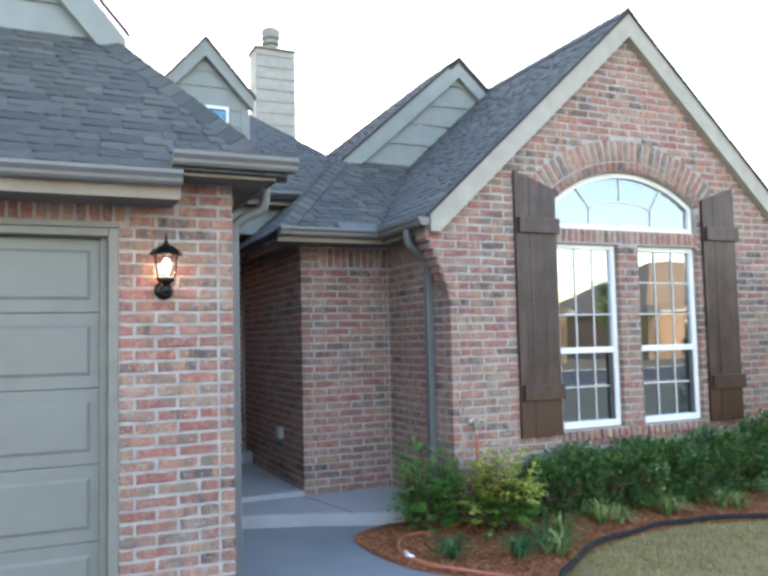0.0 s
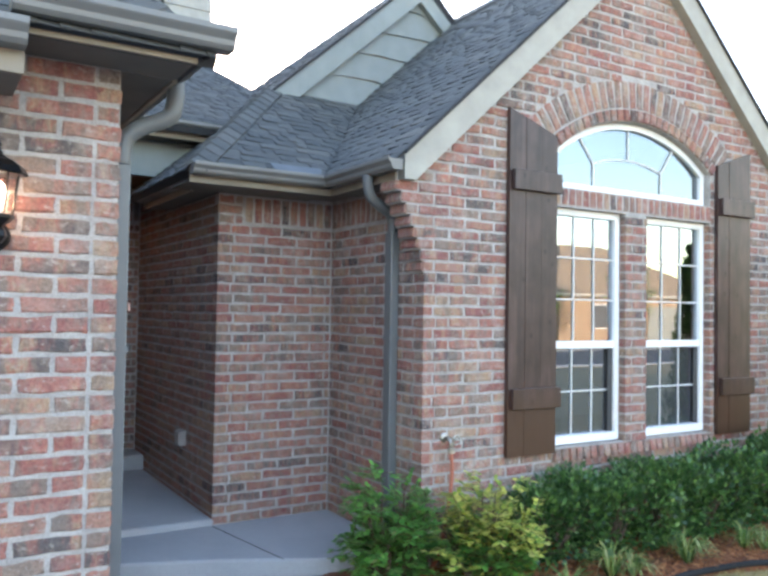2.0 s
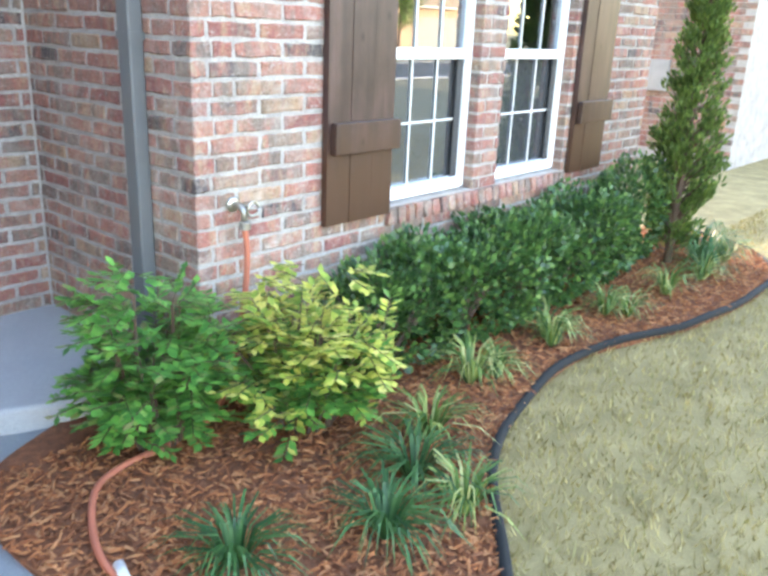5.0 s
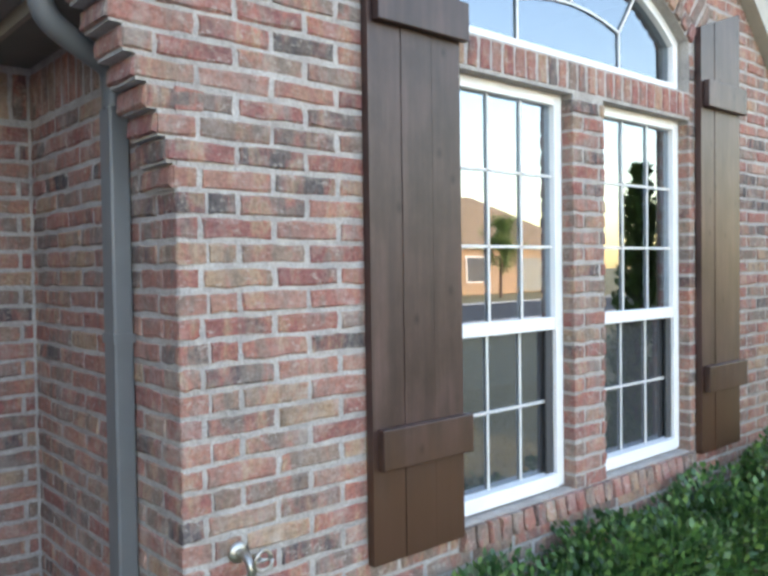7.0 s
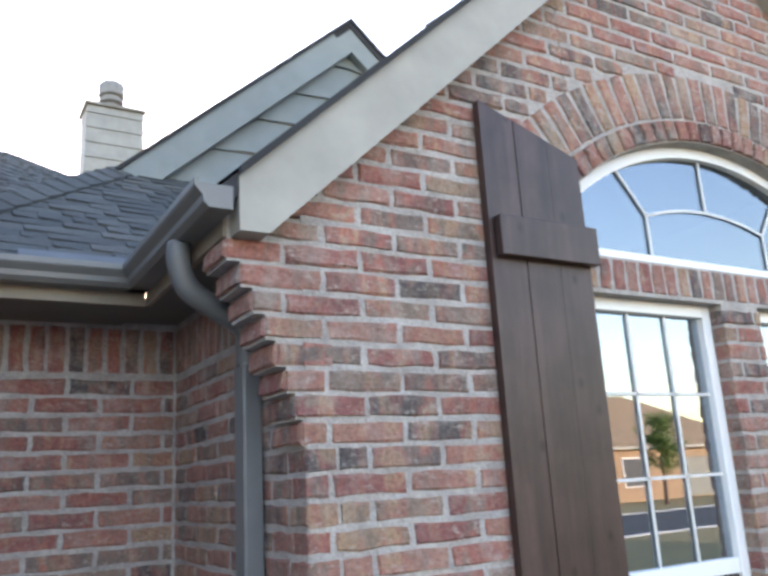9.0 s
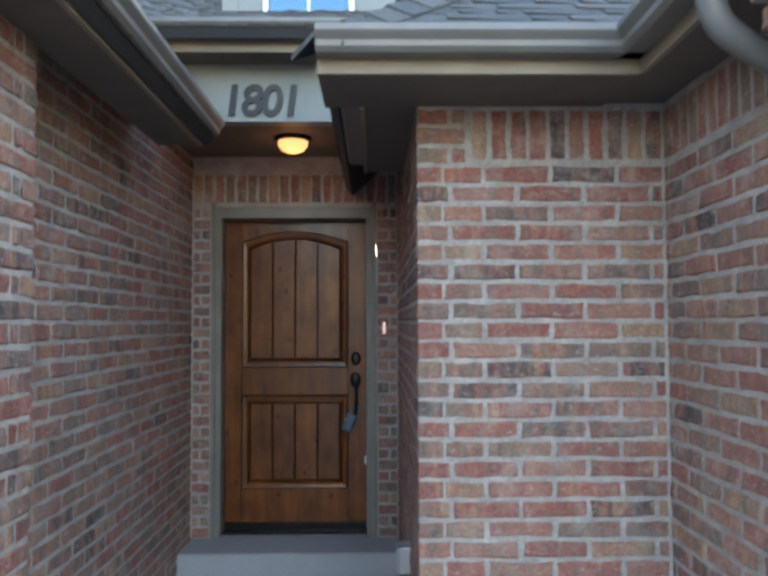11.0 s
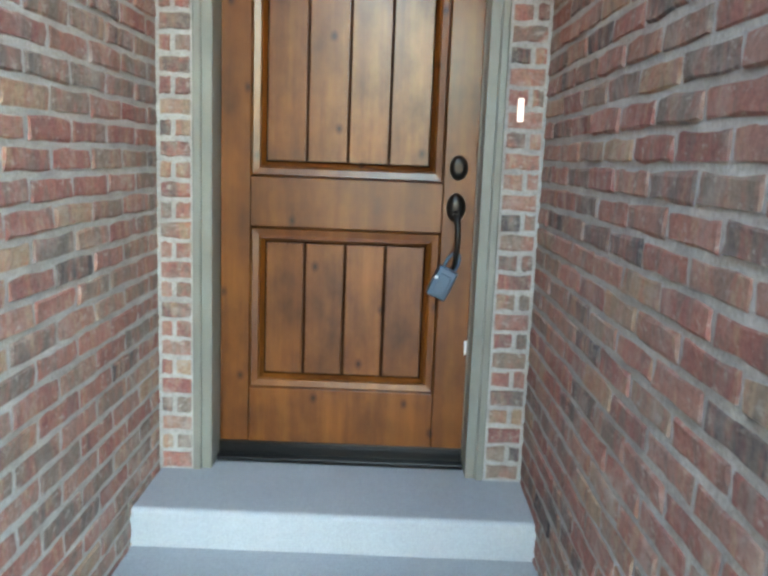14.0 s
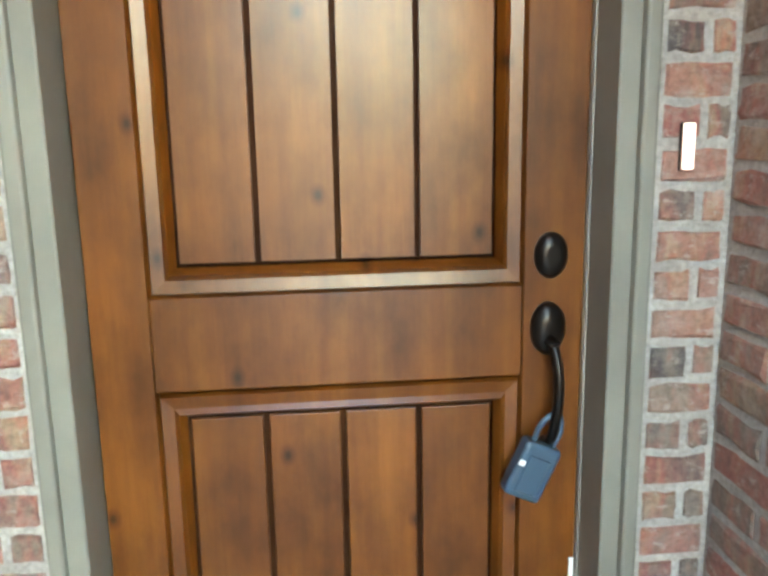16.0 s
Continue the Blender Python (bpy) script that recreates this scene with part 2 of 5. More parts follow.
BLUE = plain("lockbox_shell", (0.045, 0.085, 0.13), 0.35, 0.1, 0.1, bumpy=0.0)
HOSE = plain("hose_rubber", (0.42, 0.13, 0.075), 0.5, vary=0.15)
ROOM = plain("room_wall", (0.16, 0.145, 0.13), 0.9)
GLASS = glass_material("window_glass", 0.34, (0.55, 0.57, 0.58))
GLASS_ARCH = glass_material("arch_glass", 0.24, (0.40, 0.42, 0.44))
GLASS_DORMER = glass_material("dormer_glass", 0.13, (0.40, 0.42, 0.44), 0.0, (0.42, 0.74, 1.0))
GLASS_LOW = glass_material("screened_glass", 0.20, (0.30, 0.31, 0.32), 0.35)
CLEAR = glass_material("lantern_glass", 0.10, (0.95, 0.95, 0.95))
SCREEN = plain("insect_screen", (0.05, 0.05, 0.052), 0.6)


# ---- builders ----
def mesh_of(name, verts, faces, material=None, smooth=False):
    me = bpy.data.meshes.new(name)
    me.from_pydata([tuple(v) for v in verts], [], faces)
    if material:
        me.materials.append(material)
    if smooth:
        me.shade_smooth()
    me.update()
    return me


def thing(name, loc, label, category, group="", kind=""):
    ob = new(name)
    ob.location = loc
    ob.empty_display_size = 0.1
    return tagged(ob, label, category, group, kind)


class Shape:
    """Gathers solids into one mesh, in world coordinates."""

    def __init__(self):
        self.v, self.f = [], []

    def add(self, verts, faces):
        k = len(self.v)
        self.v += [Vector(p) for p in verts]
        self.f += [tuple(i + k for i in f) for f in faces]
        return self

    def box(self, x0, x1, y0, y1, z0, z1, c=0.0):
        """A box; c: width of the chamfer on its upright and level edges."""
        if c <= 0:
            p = [(x, y, z) for z in (z0, z1) for y in (y0, y1) for x in (x0, x1)]
            return self.add(p, [(0, 2, 3, 1), (4, 5, 7, 6), (0, 1, 5, 4), (2, 6, 7, 3), (0, 4, 6, 2), (1, 3, 7, 5)])
        bm = bmesh.new()
        bmesh.ops.create_cube(bm, size=1.0)
        for q in bm.verts:
            q.co = Vector((x0 + (q.co.x + 0.5) * (x1 - x0), y0 + (q.co.y + 0.5) * (y1 - y0), z0 + (q.co.z + 0.5) * (z1 - z0)))
        bmesh.ops.bevel(bm, geom=bm.edges[:], offset=c, segments=2, affect="EDGES", profile=0.5)
        return self.take(bm)

    def take(self, bm, m=None):
        bm.verts.index_update()
        vs = [(m @ q.co) if m else q.co.copy() for q in bm.verts]
        fs = [tuple(q.index for q in f.verts) for f in bm.faces]
        bm.free()
        return self.add(vs, fs)

    def prism(self, loop, shift):
        """A solid between a planar loop and the same loop moved by shift."""
        n = len(loop)
        a = [Vector(p) for p in loop]
        b = [p + Vector(shift) for p in a]
        fs = [tuple(range(n)), tuple(range(2 * n - 1, n - 1, -1))]
        fs += [(i, i + n, (i + 1) % n + n, (i + 1) % n) for i in range(n)]
        k = len(self.v)
        self.add(a + b, fs)
        bm = bmesh.new()
        for q in self.v[k:]:
            bm.verts.new(q)
        bm.verts.ensure_lookup_table()
        for f in fs:
            bm.faces.new([bm.verts[i] for i in f])
        bmesh.ops.recalc_face_normals(bm, faces=bm.faces[:])
        bm.verts.index_update()
        self.f = self.f[:len(self.f) - len(fs)] + [tuple(q.index + k for q in f.verts) for f in bm.faces]
        bm.free()
        return self

    def lathe(self, profile, centre, steps=16, axis="z"):
        rings = []
        k = len(self.v)
        for r, h in profile:
            for i in range(steps):
                a = 2 * math.pi * i / steps
                p = {"z": (r * math.cos(a), r * math.sin(a), h), "y": (r * math.cos(a), h, r * math.sin(a)), "x": (h, r * math.cos(a), r * math.sin(a))}[axis]
                self.v.append(Vector(centre) + Vector(p))
        for j in range(len(profile) - 1):
            for i in range(steps):
                a, b = k + j * steps + i, k + j * steps + (i + 1) % steps
                self.f.append((a, b, b + steps, a + steps))
        self.f.append(tuple(k + i for i in range(steps))[::-1])
        self.f.append(tuple(k + (len(profile) - 1) * steps + i for i in range(steps)))
        return self

    def tube(self, points, radius, steps=8):
        pts = [Vector(p) for p in points]
        k, n = len(self.v), len(pts)
        side = None
        for i, p in enumerate(pts):
            d = (pts[min(i + 1, n - 1)] - pts[max(i - 1, 0)]).normalized()
            ref = Vector((0, 0, 1)) if abs(d.z) < 0.9 else Vector((1, 0, 0))
            side = d.cross(ref).normalized() if side is None else (side - d * side.dot(d)).normalized()
            up = side.cross(d)
            rr = radius[i] if isinstance(radius, (list, tuple)) else radius
            for j in range(steps):
                a = 2 * math.pi * j / steps
                self.v.append(p + rr * (math.cos(a) * side + math.sin(a) * up))
        for i in range(n - 1):
            for j in range(steps):
                a, b = k + i * steps + j, k + i * steps + (j + 1) % steps
                self.f.append((a, b, b + steps, a + steps))
        self.f.append(tuple(k + j for j in range(steps))[::-1])
        self.f.append(tuple(k + (n - 1) * steps + j for j in range(steps)))
        return self


def origin_of(ob):
    while ob.parent:
        ob = ob.parent
    return Vector(ob.location)


def part(name, shape, material, parent, label="", smooth=False, kind=""):
    base = origin_of(parent)
    ob = new(name, mesh_of(name, [p - base for p in shape.v], shape.f, material, smooth))
    ob.parent = parent
    return tagged(ob, label, kind=kind)


def solid(name, shape, material, label, category, kind="", smooth=False, group=""):
    """A thing that is one mesh, with its origin at the middle of its base."""
    lo = [min(p[i] for p in shape.v) for i in range(3)]
    hi = [max(p[i] for p in shape.v) for i in range(3)]
    base = Vector(((lo[0] + hi[0]) / 2, (lo[1] + hi[1]) / 2, lo[2]))
    ob = new(name, mesh_of(name, [p - base for p in shape.v], shape.f, material, smooth))
    ob.location = base
    return tagged(ob, label, category, group, kind)


def smooth_line(points, n=8):
    """A Catmull-Rom line through the points."""
    p = [Vector(q) for q in points]
    p = [2 * p[0] - p[1]] + p + [2 * p[-1] - p[-2]]
    out = []
    for i in range(1, len(p) - 2):
        for k in range(n):
            t = k / n
            a, b, c, d = p[i - 1], p[i], p[i + 1], p[i + 2]
            out.append(0.5 * (2 * b + (c - a) * t + (2 * a - 5 * b + 4 * c - d) * t * t + (3 * b - a - 3 * c + d) * t ** 3))
    out.append(p[-2])
    return out


# ---- setting: ground ----
ZW, ZS = -0.14, -0.035   # walk and drive, front slab
COURSE, BRICK_L, JOINT = 0.0725, 0.250, 0.0165
Y_GABLE, X_SIDE, X_RIGHT = -1.29, 0.925, 5.05
Y_GARAGE, X_GARAGE, X_PORCH, Y_JOG = -2.351, -1.206, -1.36, -0.45
Y_BACK, Y_DOOR = 2.28, 2.42

ground = Shape().box(-400, 400, -400, 400, -0.6, -0.17)
solid("ground", ground, LAWN, "dormant tan lawn soil reaching the horizon", "ground", "structure")
# walk, slab, porch
walk_edge = smooth_line([(0.45, -1.02, 0), (0.12, -1.18, 0), (-0.03, -1.36, 0), (-0.06, -1.65, 0), (-0.04, -1.95, 0), (0.03, -2.27, 0), (0.18, -2.51, 0), (0.38, -2.80, 0), (0.58, -3.10, 0), (0.80, -3.55, 0), (0.95, -4.3, 0), (0.95, -6.0, 0)], 6)
lawn_edge = smooth_line([(0.60, -3.12, 0), (0.78, -2.92, 0), (1.00, -2.74, 0), (1.45, -2.41, 0), (2.02, -2.23, 0), (2.60, -2.17, 0), (3.12, -2.30, 0), (3.60, -2.43, 0), (4.4, -2.50, 0), (5.0, -2.42, 0), (5.5, -2.1, 0), (5.7, -1.6, 0)], 6)
drive = [(p.x, p.y, ZW) for p in walk_edge] + [(0.95, -14, ZW), (-9, -14, ZW), (-9, -2.3, ZW), (-1.4, -2.3, ZW), (-1.4, 0.6, ZW), (0.45, 0.6, ZW)]
solid("pavement", Shape().prism(drive, (0, 0, -0.2)), PAVING, "smooth grey concrete walk and driveway", "pavement", "structure")
slab = [(-1.4, -0.30, ZS), (-0.72, -0.56, ZS), (-0.24, -0.73, ZS), (0.28, -0.99, ZS), (0.46, -1.06, ZS), (0.95, -1.10, ZS), (0.95, 0.02, ZS), (-1.4, 0.02, ZS)]


def bevelled_slab(name, loop, depth, label):
    bm = bmesh.new()
    f = bm.faces.new([bm.verts.new(p) for p in loop])
    r = bmesh.ops.extrude_face_region(bm, geom=[f])
    for q in r["geom"]:
        if isinstance(q, bmesh.types.BMVert):
            q.co.z -= depth
    bmesh.ops.recalc_face_normals(bm, faces=bm.faces[:])
    edges = [e for e in bm.edges if all(abs(q.co.z - loop[0][2]) < 1e-5 for q in e.verts)]
    bmesh.ops.bevel(bm, geom=edges, offset=0.018, segments=3, affect="EDGES", profile=0.5)
    return solid(name, Shape().take(bm), CONCRETE, label, "slab", "structure")


bevelled_slab("slab_front", slab, 0.25, "light grey concrete entry slab with diagonal front edge")
bevelled_slab("slab_porch", [(-1.37, 0.0, 0.012), (0.01, 0.0, 0.012), (0.01, 1.98, 0.012), (-1.37, 1.98, 0.012)], 0.2, "smooth grey concrete porch floor")
bevelled_slab("step_door", [(-1.37, 1.94, 0.147), (0.01, 1.94, 0.147), (0.01, 2.50, 0.147), (-1.37, 2.50, 0.147)], 0.2, "grey concrete step below the front door")
bevelled_slab("slab_foundation", [(X_SIDE + 0.02, -1.26, 0.0), (5.03, -1.26, 0.0), (5.03, 9.0, 0.0), (X_SIDE + 0.02, 9.0, 0.0)], 0.3, "hidden concrete floor of the house wing")
joint = Shape()
joint.prism([(-0.008, -0.02, ZS + 0.001), (0.0, -0.015, ZS + 0.001), (0.148, -0.93, ZS + 0.001), (0.140, -0.928, ZS + 0.001)], (0, 0, 0.0015))
solid("slab_joint", joint, FELT, "dark control joint across the concrete slab", "joint", "structure")

# ---- setting: brick walls ----
rng = random.Random(7)


def brick_variants(count=24):
    """Hand-moulded bricks: ten-sided faces with uneven, chamfered edges."""
    made = []
    for i in range(count):
        L, H, D = BRICK_L - JOINT, COURSE - JOINT, 0.092
        c = 0.006
        j = lambda s: rng.uniform(-s, s)
        edge = [(-1, -1), (-0.35 + j(0.15), -1), (0.35 + j(0.15), -1), (1, -1), (1, j(0.3)), (1, 1), (0.35 + j(0.15), 1), (-0.35 + j(0.15), 1), (-1, 1), (-1, j(0.3))]
        n = len(edge)
        tip = j(0.0025)
        v = [(x * L / 2, -D, z * H / 2) for x, z in edge]
        v += [(x * L / 2 + j(0.004), -c, z * H / 2 + j(0.0052)) for x, z in edge]
        v += [(x * (L / 2 - c - 0.001) + j(0.004), tip * z + j(0.002), z * (H / 2 - c) + j(0.0042)) for x, z in edge]
        f = [(k, (k + 1) % n, (k + 1) % n + n, k + n) for k in range(n)]
        f += [(k + n, (k + 1) % n + n, (k + 1) % n + 2 * n, k + 2 * n) for k in range(n)]
        f += [(20, 21, 28, 29), (21, 22, 27, 28), (22, 23, 24, 27), (24, 25, 26, 27)]
        made.append((v, f, mesh_of("brick", v, f, BRICK)))
    return made


BRICKS = brick_variants()


class Bricks:
    """Lays bricks on a piece of the setting: the ones nearest to a focus as objects, the rest joined."""

    def __init__(self, owner):
        self.owner, self.laid = owner, []

    def lay(self, m, length=1.0, height=1.0):
        self.laid.append(m @ Matrix.Diagonal((length, 1, height, 1)))

    def done(self, focus, limit=300):
        fo = Vector(focus)
        self.laid.sort(key=lambda m: (m.translation - fo).length)
        base = origin_of(self.owner)
        rest = Shape()
        for i, m in enumerate(self.laid):
            v, f, me = BRICKS[rng.randrange(len(BRICKS))]
            if i < limit:
                ob = new("brick", me)
                ob.parent = self.owner
                ob.matrix_basis = Matrix.Translation(-base) @ m
            else:
                rest.add([m @ Vector(p) for p in v], f)
        if rest.v:
            part("bricks", rest, BRICK, self.owner, kind="stuff")


def face_matrix(o, u, n, a, z, spin=0.0):
    n = Vector(n)
    x = n.cross(Vector((0, 0, 1)))
    rot = Matrix((x, n, (0, 0, 1))).transposed().to_4x4()
    return Matrix.Translation(Vector(o) + Vector(u) * a + Vector((0, 0, z)) + n * rng.uniform(-0.001, 0.002)) @ rot @ Matrix.Rotation(spin + rng.uniform(-0.006, 0.006), 4, "Y")


def courses(bricks, o, u, n, z0, z1, spans, shift=0.0):
    """Running bond. spans(k, low, high) gives the stretches along u that course k fills."""
    k, z = 0, z0
    while z + COURSE * 0.6 < z1:
        for a, b in spans(k, z, z + COURSE):
            p = math.floor(a / BRICK_L - 1) * BRICK_L + (0.5 * BRICK_L if k % 2 else 0) + shift
            start = a
            while p < b:
                lo, hi = start, min(p + BRICK_L, b)
                if b - hi < 0.035:
                    hi = b
                if hi - lo > 0.035:
                    start = hi
                    bricks.lay(face_matrix(o, u, n, (lo + hi) / 2, z + COURSE / 2), (hi - lo - JOINT) / (BRICK_L - JOINT))
                p += BRICK_L
        k, z = k + 1, z + COURSE


def soldiers(bricks, o, u, n, a, b, z0, height=0.2):
    count = max(1, round((b - a) / COURSE))
    w = (b - a) / count
    for i in range(count):
        bricks.lay(face_matrix(o, u, n, a + (i + 0.5) * w, z0 + height / 2, math.pi / 2), (height - JOINT) / (BRICK_L - JOINT), w / COURSE)


REC = 0.0045   # how far the mortar lies behind the brick faces
ridge_x, ridge_z, slope_w = 2.985, 4.63, 0.927


def corbel(k):
    """How far course k of the eave corbel stands out, in an opening curve."""
    return 0.224 * (max(0, min(8, k)) / 8) ** 1.4


def wing_top(x):
    return ridge_z - slope_w * abs(x - ridge_x)


# arch over the windows
ARC_X, ARC_R, ARC_Z = 2.945, 1.39, 3.02 - 1.39


def arch_z(x, grow=0.0):
    d = (ARC_R + grow) ** 2 - (x - ARC_X) ** 2
    return ARC_Z + math.sqrt(max(d, 0))


W1, W2, WZ = (2.07, 2.797), (3.04, 3.82), (0.565, 2.297)
AW = (2.07, 3.82, 2.44)


def wall_piece(name, shape, label):
    return solid(name, shape, MORTAR, label, "wall", "structure")


def gable_wall():
    s = Shape()
    y0, y1 = Y_GABLE + REC, Y_GABLE + 0.2
    z0 = -0.3

    def col(x0, x1, lo, tops):
        loop = [(x0, y0, lo), (x1, y0, lo)] + [(x, y0, z) for x, z in tops]
        s.prism(loop, (0, y1 - y0, 0))

    under = lambda x: wing_top(x) - 0.07
    col(X_SIDE + REC + 0.004, W1[0] - 0.006, z0, [(W1[0] - 0.006, under(W1[0])), (X_SIDE + REC + 0.004, under(X_SIDE))])
    col(W2[1] + 0.006, X_RIGHT - REC, z0, [(X_RIGHT - REC, under(X_RIGHT)), (W2[1] + 0.006, under(W2[1]))])
    s.box(W1[0] - 0.006, W2[1] + 0.006, y0, y1, z0, WZ[0] - 0.01)
    s.box(W1[1] + 0.006, W2[0] - 0.006, y0, y1, WZ[0] - 0.01, WZ[1])
    s.box(W1[0] - 0.006, W2[1] + 0.006, y0, y1, WZ[1], AW[2])
    n = 14
    xs = [W1[0] + (W2[1] - W1[0]) * i / n for i in range(n + 1)]
    for a, b in zip(xs, xs[1:]):
        tops = [(b, under(b)), (a, under(a))]
        if a < ridge_x < b:
            tops = [(b, under(b)), (ridge_x, under(ridge_x)), (a, under(a))]
        loop = [(a, y0, arch_z(a)), (b, y0, arch_z(b))] + [(x, y0, z) for x, z in tops]
        s.prism(loop, (0, y1 - y0, 0))
    wall = wall_piece("wall_gable", s, "weathered red brown brick gable wall with pale mortar")
    br = Bricks(wall)
    o, u, nrm = (0, Y_GABLE, 0), (1, 0, 0), (0, -1, 0)

    def spans(k, a, b):
        z = (a + b) / 2
        left = X_SIDE - corbel(math.floor((z - 1.775) / COURSE) + 1)
        if z > 2.36:
            left = ridge_x - (ridge_z - 0.17 - z) / slope_w
        right = min(X_RIGHT, ridge_x + (ridge_z - 0.17 - z) / slope_w)
        if z < 1.8:
            left += 0.0945 if k % 2 else -JOINT / 2
        if right - left < 0.1:
            return []
        cuts = []
        if 0.455 < z < WZ[0] + 0.01:
            cuts.append((W1[0] - 0.015, W2[1] + 0.015))
        elif WZ[0] <= z < WZ[1]:
            cuts += [(W1[0] + 0.008, W1[1] - 0.008), (W2[0] + 0.008, W2[1] - 0.008)]
        elif WZ[1] <= z < AW[2]:
            cuts.append((W1[0] - 0.005, W2[1] + 0.005))
        elif z >= AW[2]:
            half = (ARC_R + 0.325) ** 2 - (z - ARC_Z) ** 2
            if half > 0:
                h = min(math.sqrt(half), 1.06 + max(0, z - 2.66) * 0.2)
                if z < 2.66:
                    h = 0.875
                cuts.append((ARC_X - h, ARC_X + h))
        out, p = [], left
        for c0, c1 in cuts:
            if c0 > p:
                out.append((p, min(c0, right)))
            p = max(p, c1)
        if p < right:
            out.append((p, right))
        return out

    courses(br, o, u, nrm, -0.11, 4.5, spans)
    # header strip of soldiers between windows and arch, rowlock sill
    soldiers(br, o, u, nrm, W1[0] - 0.02, W2[1] + 0.02, WZ[1] + 0.008, AW[2] - WZ[1] - 0.01)
    # two rings of the arch
    for r0, r1, pitch in ((0.0, 0.095, 0.074), (0.10, 0.315, 0.078)):
        ring = ARC_R + r0
        top = math.asin(0.875 / ARC_R) + (0.02 if r0 == 0 else 0.055)
        count = round(2 * top * (ring + 0.03) / pitch)
        for i in range(count):
            a = -top + 2 * top * (i + 0.5) / count
            rr = ARC_R + (r0 + r1) / 2
            p = (ARC_X + rr * math.sin(a), Y_GABLE - (0.012 if r0 == 0 else 0.002), ARC_Z + rr * math.cos(a))
            m = Matrix.Translation(p) @ Matrix(((-1, 0, 0), (0, -1, 0), (0, 0, 1))).to_4x4() @ Matrix.Rotation(-a + math.pi / 2, 4, "Y")
            br.lay(m, (r1 - r0 - JOINT * 0.6) / (BRICK_L - JOINT), pitch / COURSE * 1.0)
    # corbelled quoin at the eave: the steps run back along the side
    for k in range(1, 9):
        z = -0.11 + COURSE * math.floor((1.80 + 0.11) / COURSE) + (k - 0.5) * COURSE
        x = X_SIDE - corbel(k)
        br.lay(face_matrix((x, 0, 0), (0, 1, 0), (-1, 0, 0), Y_GABLE + 0.10, z), 0.8)
    br.done((2.0, Y_GABLE, 1.6))
    fill = Shape()
    for k in range(1, 10):
        z = 1.775 + (k - 1) * COURSE
        fill.box(X_SIDE - corbel(k) + 0.010, X_SIDE + 0.05, Y_GABLE + REC + 0.003, Y_GABLE + 0.185, z, z + COURSE)
    part("corbel_mortar", fill, MORTAR, wall)
    sill = Shape()
    sill.box(W1[0] - 0.02, W2[1] + 0.02, Y_GABLE + 0.02, Y_GABLE + 0.19, WZ[0] - 0.1, WZ[0] - 0.008)
    sb = wall_piece("sill_base", sill, "mortar bed of the brick window sill")
    sbr = Bricks(sb)
    count = 25
    for i in range(count):
        x = W1[0] - 0.02 + (W2[1] - W1[0] + 0.04) * (i + 0.5) / count
        m = Matrix.Translation((x, Y_GABLE - 0.032, WZ[0] - 0.055)) @ Matrix.Rotation(radians(-8), 4, "X") @ Matrix(((-1, 0, 0), (0, -1, 0), (0, 0, 1))).to_4x4() @ Matrix.Rotation(math.pi / 2, 4, "Y")
        sbr.lay(m, 0.36, 1.0)
    sbr.done((2, Y_GABLE, 0.5))
    return wall


def plain_wall(name, o, u, n, length, z0, z1, label, focus, shift=0.0, left_corner=0, right_corner=0, cuts=None, soldier=None, limit=300, zs=-0.11):
    """A straight brick wall from o along u. left_corner, right_corner: 1 or 2 for an outer corner whose courses start at the edge on odd or even ones."""
    O, U, N = Vector(o), Vector(u), Vector(n)
    s = Shape()
    a, b = O - N * REC + U * (REC + 0.004 if left_corner else -0.04), O - N * REC + U * (length - (REC + 0.004 if right_corner else -0.04))
    holes = cuts or []
    if not holes:
        s.prism([(a.x, a.y, z0), (b.x, b.y, z0), (b.x, b.y, z1), (a.x, a.y, z1)], -N * 0.18)
    else:
        h0, h1, hz = holes[0]
        p, q = O - N * REC + U * h0, O - N * REC + U * h1
        if h0 > 0.01:
            s.prism([(a.x, a.y, z0), (p.x, p.y, z0), (p.x, p.y, z1), (a.x, a.y, z1)], -N * 0.18)
        if h1 < length - 0.01:
            s.prism([(q.x, q.y, z0), (b.x, b.y, z0), (b.x, b.y, z1), (q.x, q.y, z1)], -N * 0.18)
        s.prism([(p.x, p.y, hz), (q.x, q.y, hz), (q.x, q.y, z1), (p.x, p.y, z1)], -N * 0.18)
    wall = wall_piece(name, s, label)
    br = Bricks(wall)

    def spans(k, lo, hi):
        A, B, z = 0.0, length, (lo + hi) / 2
        if left_corner:
            A += 0.0945 if (k + left_corner) % 2 else -JOINT / 2
        if right_corner:
            B -= 0.0945 if (k + right_corner) % 2 else -JOINT / 2
        if soldier and z > soldier[0]:
            return [(c, d) for c, d in soldier[3]] if len(soldier) > 3 else []
        if holes and z < holes[0][2]:
            return [w for w in ((A, holes[0][0]), (holes[0][1], B)) if w[1] - w[0] > 0.03]
        return [(A, B)]

    courses(br, o, u, n, zs, z1, spans, shift)
    if soldier:
        soldiers(br, o, u, n, soldier[1], soldier[2], soldier[0] + 0.02, 0.2)
    br.done(focus, limit)
    return wall


